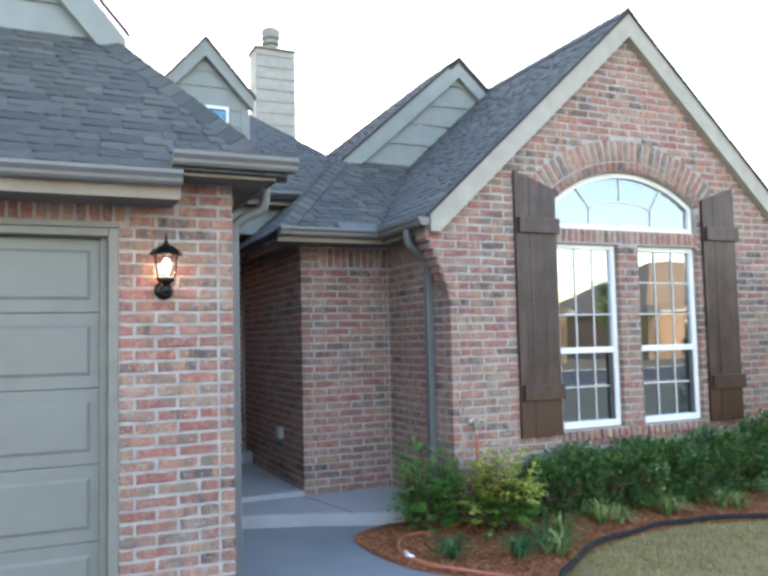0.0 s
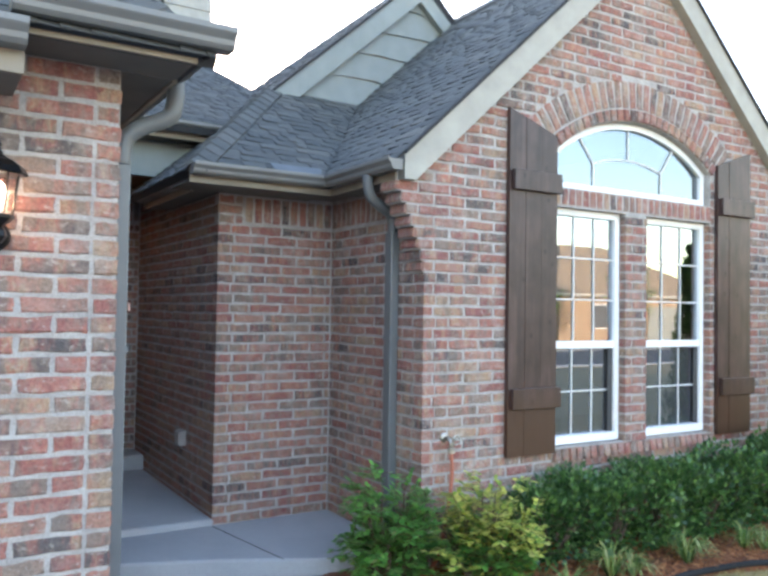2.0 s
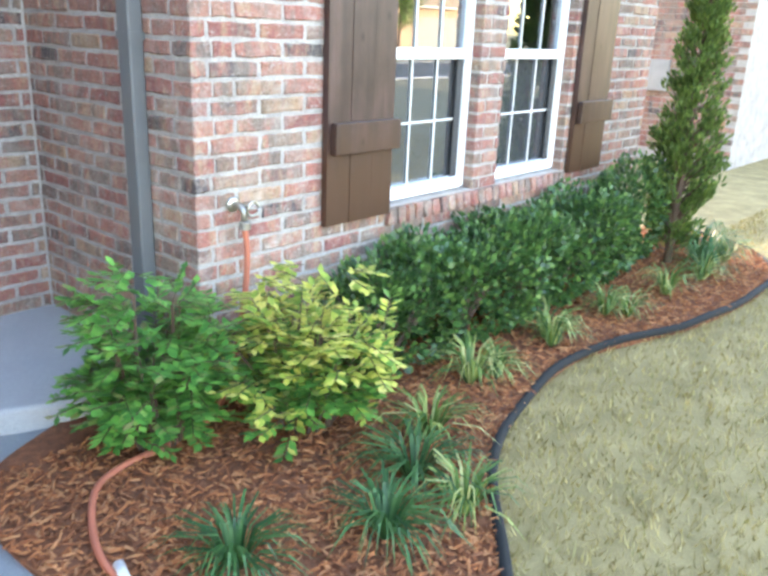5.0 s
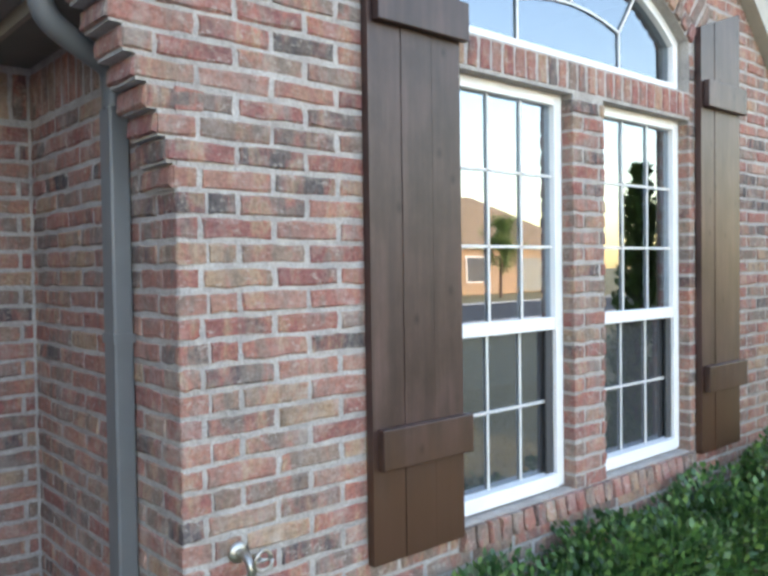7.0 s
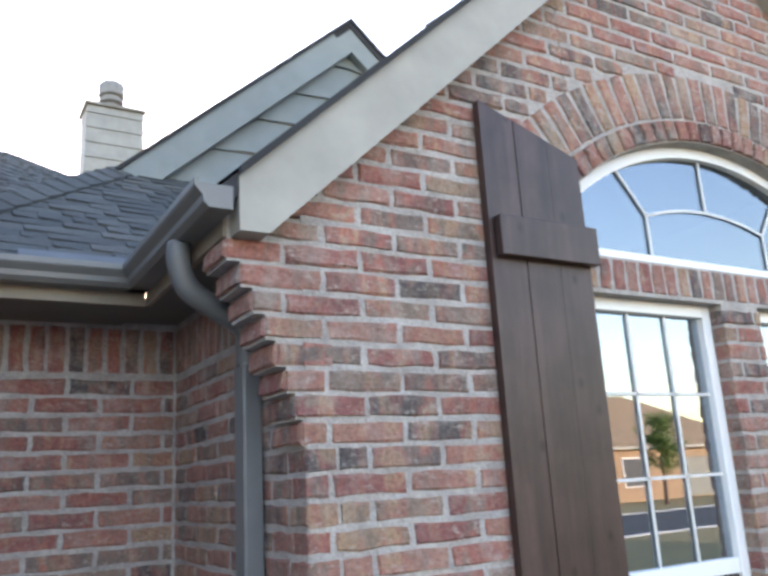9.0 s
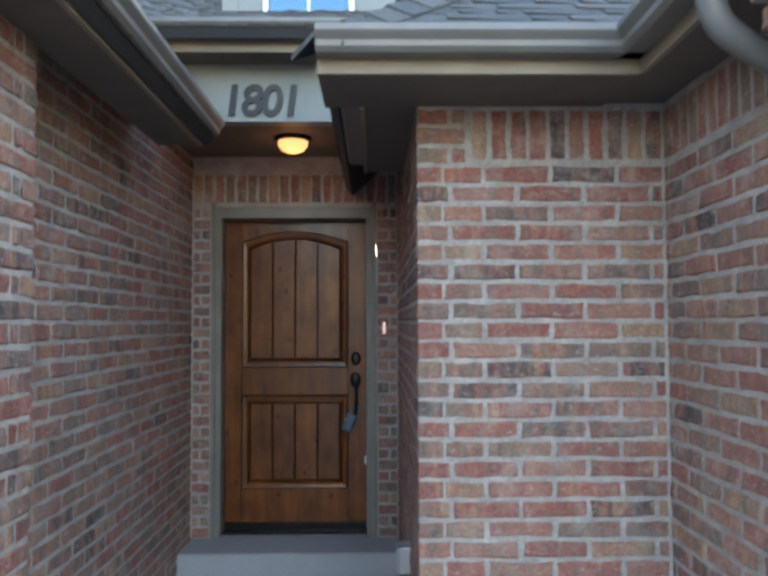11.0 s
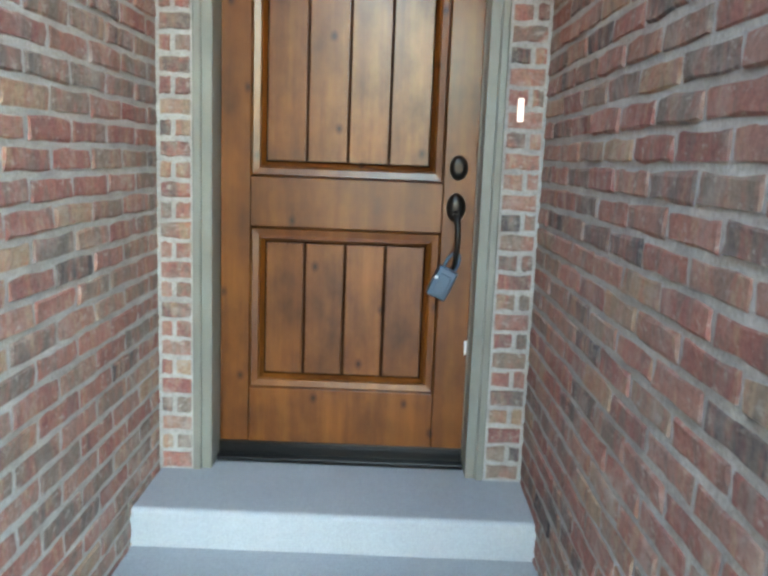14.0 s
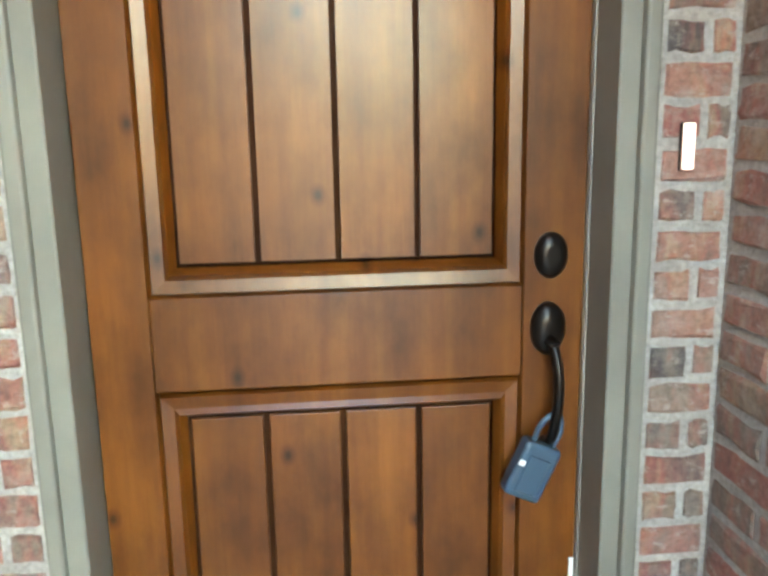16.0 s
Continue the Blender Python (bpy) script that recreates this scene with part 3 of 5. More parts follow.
gable_wall()
plain_wall("wall_wing_side", (X_SIDE, Y_GABLE, 0), (0, 1, 0), (-1, 0, 0), -Y_GABLE, -0.3, 2.40, "brown brick return wall with pale mortar", (X_SIDE, -0.6, 1.3), left_corner=1, soldier=(2.13, 0.25, -Y_GABLE))
plain_wall("wall_jog", (0, 0, 0), (1, 0, 0), (0, -1, 0), X_SIDE, -0.3, 2.40, "brown brick wall beside the entry", (0.4, 0, 1.3), left_corner=1, soldier=(2.13, 0.20, X_SIDE, [(0.0, 0.19)]))
plain_wall("wall_porch_right", (0, 0, 0), (0, 1, 0), (1 * -1, 0, 0), Y_BACK, -0.3, 2.72, "brown brick porch wall with thick pale mortar", (0, 0.8, 1.0), left_corner=2)
plain_wall("wall_garage_side", (X_GARAGE, Y_GARAGE, 0), (0, 1, 0), (1, 0, 0), Y_JOG - Y_GARAGE, -0.3, 2.52, "brown brick garage side wall beside the walk", (X_GARAGE, -1.4, 1.0), left_corner=1, right_corner=1)
plain_wall("wall_garage_return", (X_GARAGE, Y_JOG, 0), (-1, 0, 0), (0, 1, 0), X_GARAGE - X_PORCH + 0.1, -0.3, 2.52, "short brick return where the porch widens", (X_GARAGE, Y_JOG, 1.0), left_corner=2)
plain_wall("wall_porch_left", (X_PORCH, Y_JOG, 0), (0, 1, 0), (1, 0, 0), Y_BACK - Y_JOG, -0.3, 2.72, "brown brick wall along the porch", (X_PORCH, 0.9, 1.0))
plain_wall("wall_door", (X_PORCH, Y_BACK, 0), (1, 0, 0), (0, -1, 0), -X_PORCH, 0.1, 2.72, "brick surround of the front door", (-0.7, Y_BACK, 1.3), cuts=[(0.124, 1.222, 2.33)], soldier=(2.33, 0.0, -X_PORCH), zs=0.147, shift=-0.07)
GD = (-5.387, -1.894, 2.127)
plain_wall("wall_garage", (-6.3, Y_GARAGE, 0), (1, 0, 0), (0, -1, 0), 6.3 + X_GARAGE, -0.3, 2.535, "red brown brick garage front with pale mortar", (-1.5, Y_GARAGE, 1.2), right_corner=2,
           cuts=[(GD[0] + 6.3, GD[1] + 6.3, GD[2])], soldier=(2.14, GD[0] + 6.25, GD[1] + 6.35, [(GD[1] + 6.36, 6.3 + X_GARAGE)]))
closing = Shape()
closing.box(X_RIGHT - 0.2, X_RIGHT - REC, Y_GABLE + 0.2, 9, -0.3, 2.6)
closing.box(-9, X_RIGHT, 9, 9.2, -0.3, 2.6)
closing.box(-9.2, -9, Y_GARAGE, 9.2, -0.3, 2.6)
closing.box(-9, -6.3, Y_GARAGE, Y_GARAGE + 0.2, -0.3, 2.5)
closing.box(1.72, 4.24, 2.6, 2.7, -0.1, 3.16).box(1.66, 1.72, Y_GABLE + 0.2, 2.6, -0.1, 3.16).box(4.24, 4.30, Y_GABLE + 0.2, 2.6, -0.1, 3.16)
solid("wall_back", closing, ROOM, "plain rear walls of the house", "wall", "structure")
room = Shape().box(1.72, 4.24, Y_GABLE + 0.2, 2.6, 3.16, 3.22)
solid("ceiling", room, ROOM, "plain room ceiling behind the window", "ceiling", "structure")

# ---- roofs ----
ZUP = Vector((0, 0, 1))


def shingle_faces():
    """One tab: a wedge, thicker at its lower edge."""
    return [(0, 2, 3, 1), (4, 5, 7, 6), (0, 1, 5, 4), (0, 4, 6, 2), (1, 3, 7, 5), (2, 6, 7, 3)]


TAB_F = shingle_faces()
TAB = mesh_of("shingle", [(x, y, z) for z in (-0.002, None) for y in (0, 0.2) for x in (-0.5, 0.5) for z in [(-0.004 if z is not None else (0.007 if y == 0 else 0.001))]], TAB_F, SHINGLE)


def roof_face(owner, loop, label_focus=None, limit=0, exposure=0.097, seed=1):
    """Roof deck and shingle tabs on a planar loop whose first edge is the eave."""
    r = random.Random(seed)
    P = [Vector(p) for p in loop]
    u = (P[1] - P[0]).normalized()
    n = (P[1] - P[0]).cross(P[-1] - P[0]).normalized()
    if n.z < 0:
        n = -n
    v = n.cross(u)
    if v.z < 0:
        v = -v
    flat = [((p - P[0]).dot(u), (p - P[0]).dot(v)) for p in P]
    deck = Shape().prism([p - n * 0.012 for p in P], -n * 0.05)
    part("roof_deck", deck, FELT, owner)
    top = max(q[1] for q in flat)
    placed = []
    k = 0
    while k * exposure < top:
        w0 = k * exposure
        mid = min(w0 + 0.6 * exposure, top - 0.001)
        cross = sorted(a[0] + (mid - a[1]) / (b[1] - a[1]) * (b[0] - a[0]) for a, b in zip(flat, flat[1:] + flat[:1]) if (a[1] - mid) * (b[1] - mid) < 0)
        for lo, hi in zip(cross[::2], cross[1::2]):
            x = lo - r.uniform(0, 0.2)
            while x < hi:
                w = r.choice((0.10, 0.14, 0.18, 0.24, 0.30))
                a, b = max(x, lo), min(x + w - 0.0015, hi)
                if b - a > 0.02:
                    lift = r.choice((0, 0, 0.0015, 0.003))
                    drop = r.choice((0, 0, 0, 0, -0.003))
                    c = P[0] + u * (a + b) / 2 + v * (w0 + drop) + n * lift
                    tilt = Matrix((u, v, n)).transposed().to_4x4()
                    placed.append((Matrix.Translation(c) @ tilt, b - a, min(exposure + 0.02, top - w0 - drop)))
                x += w
        k += 1
    if label_focus:
        placed.sort(key=lambda q: (q[0].translation - Vector(label_focus)).length)
    base = origin_of(owner)
    rest = Shape()
    for i, (m, w, run) in enumerate(placed):
        m = m @ Matrix.Diagonal((w, run / 0.2, 1, 1))
        if i < limit:
            ob = new("shingle", TAB)
            ob.parent, ob.matrix_basis = owner, Matrix.Translation(-base) @ m
        else:
            rest.add([m @ q.co for q in TAB.vertices], TAB_F)
    if rest.v:
        part("shingles", rest, SHINGLE, owner, kind="stuff")


def roof(name, label):
    ob = new(name)
    return tagged(ob, label, "roof", kind="structure")


ZE = 2.45
wing = roof("roof_wing", "dark grey asphalt shingle roof over the brick gable")
xe = ridge_x - (ridge_z - ZE) / slope_w
roof_face(wing, [(xe, -0.42, ZE), (xe, -1.36, ZE), (ridge_x, -1.36, ridge_z), (ridge_x, 8, ridge_z), (xe + 1.187, 8, 3.55), (xe + 1.187, 1.2, 3.55)], (1.2, -0.6, 3.0), 300, seed=2)
roof_face(wing, [(2 * ridge_x - xe, -1.36, ZE), (2 * ridge_x - xe, 8, ZE), (ridge_x, 8, ridge_z), (ridge_x, -1.36, ridge_z)], seed=3)
jog = roof("roof_entry_hip", "dark grey asphalt shingle hip roof beside the entry")
roof_face(jog, [(-0.34, -0.42, ZE), (xe, -0.42, ZE), (xe + 1.187, 1.2, 3.55), (0.896, 1.2, 3.55)], (0.4, 0.2, 2.8), 300, seed=4)
roof_face(jog, [(-0.34, 7, ZE), (-0.34, -0.42, ZE), (0.896, 1.2, 3.55), (2.48, 1.1, 4.96), (2.48, 2.1, 4.96), (0.896, 7, 3.55)], seed=5)
roof_face(jog, [(3.15, 1.1, 4.36), (3.15, 2.1, 4.36), (2.48, 2.1, 4.96), (2.48, 1.1, 4.96)], seed=6)
main = roof("roof_main", "brownish grey asphalt shingle main roof")
roof_face(main, [(-9, 0.98, 3.05), (1.75, 0.98, 3.05), (0.62, 6.5, 5.8), (-9, 6.5, 5.8)], seed=8)
roof_face(main, [(1.75, 0.98, 3.05), (4.6, 6.5, 3.05), (0.62, 6.5, 5.8)], seed=9)
garage_roof = roof("roof_garage", "dark grey asphalt shingle garage roof")
roof_face(garage_roof, [(-9.2, -2.74, 2.375), (-1.60, -2.74, 2.375), (-1.60, -2.64, 2.459), (-0.93, -2.64, 2.459), (-1.829, -1.117, 3.74), (-9.2, -1.117, 3.74)], (-2.2, -2.6, 2.6), 300, seed=10)
roof_face(garage_roof, [(-0.93, -2.64, 2.459), (-0.93, 0.9, 2.459), (-4.608, 0.9, 7.70), (-4.608, -1.117, 7.70), (-1.829, -1.117, 3.74)], seed=11)


def ridge_caps(owner, a, b, spread=0.13, drop=0.09, across=None):
    """Overlapping bent caps along a hip or ridge."""
    A, B = Vector(a), Vector(b)
    d = (B - A).normalized()
    side = (Vector(across) if across else d.cross(ZUP)).normalized()
    n = max(2, int((B - A).length / 0.14))
    s = Shape()
    for i in range(n):
        p, q = A.lerp(B, i / n), A.lerp(B, (i + 1.3) / n)
        lo, hi = ZUP * 0.026, ZUP * 0.014
        top = [p - side * spread - ZUP * drop + lo, p + lo * 1.2, p + side * spread - ZUP * drop + lo, q - side * spread - ZUP * drop + hi, q + hi, q + side * spread - ZUP * drop + hi]
        s.add(top + [v - ZUP * 0.02 for v in top], [(0, 1, 4, 3), (1, 2, 5, 4), (6, 7, 1, 0), (7, 8, 2, 1), (6, 0, 3, 9), (8, 11, 5, 2)])
    part("ridge_caps", s, SHINGLE, owner, kind="stuff")


ridge_caps(jog, (-0.34, -0.42, ZE + 0.01), (0.896, 1.2, 3.56), 0.11, 0.06)
ridge_caps(wing, (ridge_x, -1.37, ridge_z), (ridge_x, 8, ridge_z), 0.12, 0.11)
ridge_caps(main, (1.75, 0.98, 3.05), (0.62, 6.5, 5.8), 0.13, 0.07)
ridge_caps(main, (0.62, 6.5, 5.8), (-9, 6.5, 5.8), 0.13, 0.07)
ridge_caps(garage_roof, (-1.0, -2.52, 2.568), (-1.829, -1.117, 3.747), 0.13, 0.08)


splash_n = Vector((0, -1.1, 1.62)).normalized()
splash = [Vector((x, y, ZE + (y + 0.42) * 0.679)) + splash_n * 0.016 for x, y in ((0.27, -0.43), (0.60, -0.43), (0.68, -0.28), (0.27, -0.28))]
solid("splash_guard", Shape().prism(splash, splash_n * 0.004), plain("flashing_paint", (0.11, 0.12, 0.13), 0.75), "grey metal splash plate on the roof valley", "flashing", "structure")


def board(name, loop, shift, material, parent, label=""):
    return part(name, Shape().prism(loop, shift), material, parent, label)


def rake(parent, y, xa, za, xb, zb, width, thick, material=None):
    """A sloping board that follows a gable's edge in the plane y."""
    return board("rake_board", [(xa, y, za), (xb, y, zb), (xb, y, zb - width), (xa, y, za - width)], (0, thick, 0), material or TAUPE_LIGHT, parent)


xl = 0.72
cut = 2.345
cut_x = ridge_x - (ridge_z - 0.265 - cut) / slope_w
board("rake_board", [(xl, -1.365, wing_top(xl) - 0.03), (ridge_x, -1.365, ridge_z - 0.03), (ridge_x, -1.365, ridge_z - 0.265), (cut_x, -1.365, cut), (xl, -1.365, cut)], (0, 0.085, 0), TAUPE_LIGHT, wing)
rake(wing, -1.365, ridge_x, ridge_z - 0.03, 2 * ridge_x - xl, wing_top(xl) - 0.03, 0.235, 0.085)
rake(wing, -1.385, xl, wing_top(xl) - 0.004, ridge_x, ridge_z - 0.004, 0.026, 0.025, FELT)
rake(wing, -1.385, ridge_x, ridge_z - 0.004, 2 * ridge_x - xl, wing_top(xl) - 0.004, 0.026, 0.025, FELT)


shake = random.Random(31)


def lap_siding(parent, y, rows, tri, thick=0.022):
    """Lap boards across a face in the plane y; tri(z) gives its left and right ends."""
    z0, z1, step = rows
    z = z0
    while z < z1:
        t = min(z + step, z1)
        a, b = tri(z), tri(t)
        if a[1] - a[0] > 0.02:
            s = Shape()
            n = max(2, int((a[1] - a[0]) / 0.11))
            low, drop = [], 0.0
            for i in range(n + 1):
                x = a[0] + (a[1] - a[0]) * i / n
                if i and i % 2 == 0:
                    drop = shake.choice((-0.016, -0.006, 0.0, 0.008))
                low.append((x, y - thick, z + drop))
            pts = low + [(max(b[1], b[0] + 0.005), y - 0.002, t), (b[0], y - 0.002, t)]
            s.prism(pts, (0, thick + 0.02, 0))
            part("siding_board", s, SIDING, parent)
        z = t


# siding gable behind the wing
lap_siding(jog, 1.2, (3.53, 4.86, 0.265), lambda z: (0.92 + (z - 3.53) / 0.89, 2.48 + (4.93 - z) / 0.89))
rake(jog, 1.11, 0.86, 3.50, 2.48, 4.94, 0.25, 0.08, SIDING)
rake(jog, 1.11, 2.48, 4.94, 3.05, 4.43, 0.25, 0.08, SIDING)
rake(jog, 1.09, 0.86, 3.52, 2.48, 4.96, 0.03, 0.03, FELT)
rake(jog, 1.09, 2.48, 4.96, 3.05, 4.45, 0.03, 0.03, FELT)
# garage gable
lap_siding(garage_roof, -1.117, (3.71, 6.75, 0.25), lambda z: (-7.48 + (z - 3.65), -1.775 - (z - 3.65) / 1.15))
rake(garage_roof, -1.225, -1.733, 3.72, -4.608, 7.12, 0.31, 0.09, SIDING)
rake(garage_roof, -1.25, -1.712, 3.76, -4.608, 7.18, 0.035, 0.035, FELT)

GUT = [(0, 0), (0.075, 0), (0.092, 0.022), (0.095, 0.05), (0.115, 0.078), (0.12, 0.088), (0.12, 0.118), (0.108, 0.118), (0.106, 0.1), (0.0, 0.1)]


def gutter(name, a, b, out, label, fascia=0.16, soffit=0.3, short=0.0):
    """Gutter from a to b (the back top edge), with fascia and the boxed eave behind it."""
    A, B, N = Vector(a), Vector(b), Vector(out).normalized()
    t = thing(name, ((A + B) / 2)[:], label, "gutter")
    s = Shape()
    s.prism([A + N * d * 0.88 + ZUP * (h - 0.118) * 0.66 for d, h in GUT], B - A)
    part("trough", s, GUTTER, t)
    A = A + (B - A).normalized() * short
    f = Shape()
    f.prism([A - N * 0.02 - ZUP * 0.02, A - N * 0.001 - ZUP * 0.02, A - N * 0.001 - ZUP * fascia, A - N * 0.02 - ZUP * fascia], B - A)
    part("fascia", f, FASCIA, t)
    f = Shape()
    f.prism([A - N * 0.022 - ZUP * (fascia - 0.02), A - N * (soffit) - ZUP * (fascia - 0.02), A - N * soffit - ZUP * (fascia - 0.008), A - N * 0.022 - ZUP * (fascia - 0.008)], B - A)
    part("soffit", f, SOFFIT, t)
    return t


gutter("gutter", (-0.34, -0.40, 2.475), (0.70, -0.40, 2.475), (0, -1, 0), "dark bronze gutter along the entry eave", 0.125, 0.42)
gutter("gutter", (0.70, -1.37, 2.475), (0.70, -0.40, 2.475), (-1, 0, 0), "dark bronze gutter along the wing eave", 0.125, 0.225, 0.09)
gutter("gutter", (-0.21, -0.40, 2.475), (-0.21, 1.25, 2.475), (-1, 0, 0), "dark bronze gutter above the porch side", 0.125, 0.21, 0.41)
gutter("gutter", (-1.55, 1.08, 3.09), (0.36, 1.08, 3.09), (0, -1, 0), "dark bronze gutter over the entry beam", 0.14, 0.3)
gutter("gutter", (-6.3, -2.70, 2.405), (-1.585, -2.70, 2.405), (0, -1, 0), "dark bronze gutter above the garage door", 0.15, 0.36)
gutter("gutter", (-0.885, -2.62, 2.54), (-1.625, -2.62, 2.54), (0, -1, 0), "dark bronze gutter at the garage corner", 0.125, 0.28, 0.115)
gutter("gutter", (-0.99, -2.618, 2.54), (-0.99, 0.9, 2.54), (1, 0, 0), "dark bronze gutter along the garage side", 0.125, 0.222, 0.284)

solid("soffit_corner", Shape().box(0.70, 0.95, -0.398, 0.03, 2.37, 2.382), SOFFIT, "painted soffit in the inner eave corner", "soffit", "structure")

# entry beam and porch ceiling
beam = Shape().box(-1.52, 0.5, 1.30, 1.40, 2.645, 3.05)
solid("entry_beam", beam, SIDING, "grey painted board over the entry", "beam", "structure")
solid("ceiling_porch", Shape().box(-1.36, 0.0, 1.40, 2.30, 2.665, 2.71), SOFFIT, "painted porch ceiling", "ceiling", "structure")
# ---- windows of the gable ----
def bars(parent, y, lines, w=0.0115, d=0.006):
    for (x0, z0), (x1, z1) in lines:
        s = Shape()
        dx, dz = x1 - x0, z1 - z0
        L = math.hypot(dx, dz)
        nx, nz = -dz / L * w / 2, dx / L * w / 2
        s.prism([(x0 + nx, y, z0 + nz), (x1 + nx, y, z1 + nz), (x1 - nx, y, z1 - nz), (x0 - nx, y, z0 - nz)], (0, d, 0))
        part("grille_bar", s, BAR, parent)


def sash_window(name, x0, x1, z0, z1):
    y = Y_GABLE + 0.06
    win = thing(name, ((x0 + x1) / 2, y, z0), "white vinyl single hung window with grilles", "window", kind="structure")
    fr = 0.05
    zm = z0 + (z1 - z0) * 0.417
    frame_ = Shape()
    frame_.box(x0, x0 + fr, y, y + 0.08, z0, z1, 0.004).box(x1 - fr, x1, y, y + 0.08, z0, z1, 0.004)
    frame_.box(x0 + fr, x1 - fr, y, y + 0.08, z1 - fr, z1, 0.004).box(x0 + fr, x1 - fr, y - 0.012, y + 0.08, z0, z0 + 0.06, 0.004)
    part("window_frame", frame_, WHITE, win)
    part("meeting_rail", Shape().box(x0 + fr, x1 - fr, y + 0.005, y + 0.06, zm - 0.025, zm + 0.03, 0.004), WHITE, win)
    a, b = x0 + fr, x1 - fr
    for lo, hi, yy in ((zm + 0.03, z1 - fr, y + 0.03), (z0 + 0.06, zm - 0.025, y + 0.045)):
        ob = part("pane", Shape().box(a, b, yy, yy + 0.004, lo, hi), GLASS if lo > zm else GLASS_LOW, win)
        ob.visible_shadow = False
        rows = 3 if lo > zm else 2
        lines = [((a + (b - a) * i / 3, lo), (a + (b - a) * i / 3, hi)) for i in (1, 2)]
        lines += [((a, lo + (hi - lo) * i / rows), (b, lo + (hi - lo) * i / rows)) for i in range(1, rows)]
        bars(win, yy - 0.010, lines)
    part("screen_frame", Shape().box(a, a + 0.015, y + 0.02, y + 0.028, z0 + 0.06, zm - 0.025).box(b - 0.05, b, y + 0.02, y + 0.028, z0 + 0.06, zm - 0.025), SCREEN, win)
    return win


sash_window("window_1", W1[0], W1[1], *WZ)
sash_window("window_2", W2[0], W2[1], *WZ)


def arch_window():
    y = Y_GABLE + 0.06
    x0, x1, z0 = AW
    win = thing("window_3", ((x0 + x1) / 2, y, z0), "white vinyl arched transom window with sunburst grilles", "window", kind="structure")
    n, fr = 24, 0.05

    def ring(g):
        pts = []
        for i in range(n + 1):
            x = x0 + 0.004 - g + (x1 - x0 - 0.008 + 2 * g) * i / n
            pts.append((x, arch_z(x, g) - 0.004))
        return pts

    out, inn = ring(0.0), []
    for i in range(n + 1):
        x = x0 + fr + (x1 - x0 - 2 * fr) * i / n
        inn.append((x, arch_z(x, -fr)))
    s = Shape()
    for i in range(n):
        s.prism([(out[i][0], y, out[i][1]), (out[i + 1][0], y, out[i + 1][1]), (inn[i + 1][0], y, inn[i + 1][1]), (inn[i][0], y, inn[i][1])], (0, 0.08, 0))
    s.prism([(x0 + 0.004, y, z0), (x0 + fr, y, z0), (inn[0][0], y, inn[0][1]), (out[0][0], y, out[0][1])], (0, 0.08, 0))
    s.prism([(x1 - 0.004, y, z0), (x1 - fr, y, z0), (inn[-1][0], y, inn[-1][1]), (out[-1][0], y, out[-1][1])], (0, 0.08, 0))
    s.box(x0 + fr, x1 - fr, y, y + 0.08, z0, z0 + 0.05)
    part("window_frame", s, WHITE, win)
    pane = [(x0 + fr, y + 0.03, z0 + 0.05), (x1 - fr, y + 0.03, z0 + 0.05)] + [(x, y + 0.03, z) for x, z in inn[::-1]]
    ob = part("pane", Shape().prism(pane, (0, 0.004, 0)), GLASS_ARCH, win)
    ob.visible_shadow = False
    # sunburst: a smaller arc on two posts, three rays
    cx = 2.91
    xa, xb, zs = cx - 0.385, cx + 0.385, z0 + 0.05
    arc = [(cx + 0.385 * t, z0 + 0.23 + 0.06 * (1 - t * t)) for t in (-1, -0.66, -0.33, 0, 0.33, 0.66, 1)]
    lines = list(zip(arc, arc[1:])) + [((xa, zs), arc[0]), ((xb, zs), arc[-1])]
    lines += [(arc[0], (cx - 0.53, arch_z(cx - 0.53, -fr))), (arc[-1], (cx + 0.53, arch_z(cx + 0.53, -fr))), (arc[3], (cx, arch_z(cx, -fr)))]
    bars(win, y + 0.02, lines)


arch_window()


# ---- shutters ----
def shutter(x0, x1, z0, zl, zr):
    y = Y_GABLE - 0.006
    t = thing("shutter", ((x0 + x1) / 2, y, z0), "dark brown stained board shutter with two battens", "shutter", "window shutters")
    n = 3
    for i in range(n):
        a, b = x0 + (x1 - x0) * i / n, x0 + (x1 - x0) * (i + 1) / n - 0.003
        za, zb = zl + (zr - zl) * i / n, zl + (zr - zl) * (i + 1) / n
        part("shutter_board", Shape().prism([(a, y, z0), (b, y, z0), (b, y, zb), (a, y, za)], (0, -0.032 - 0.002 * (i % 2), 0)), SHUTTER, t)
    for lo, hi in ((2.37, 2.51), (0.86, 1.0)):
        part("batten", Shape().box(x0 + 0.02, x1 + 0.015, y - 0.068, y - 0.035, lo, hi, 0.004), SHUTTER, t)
    return t


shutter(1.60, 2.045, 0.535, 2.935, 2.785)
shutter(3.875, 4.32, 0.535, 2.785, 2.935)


# ---- downspouts ----
def square_spout(x, y, z0, z1, elbow, label):
    t = thing("downspout", (x, y, z0), label, "downspout", "downspouts")
    part("pipe", Shape().box(x - 0.032, x + 0.032, y - 0.042, y + 0.042, z0, z1, 0.008), SPOUT, t)
    part("elbow", Shape().tube(smooth_line(elbow, 5), 0.036, 10), SPOUT, t, smooth=True)
    for z in (z0 + 0.25, (z0 + z1) / 2 + 0.35):
        part("strap", Shape().box(x - 0.034, x + 0.036, y - 0.046, y + 0.046, z, z + 0.03), SPOUT, t)
    return t


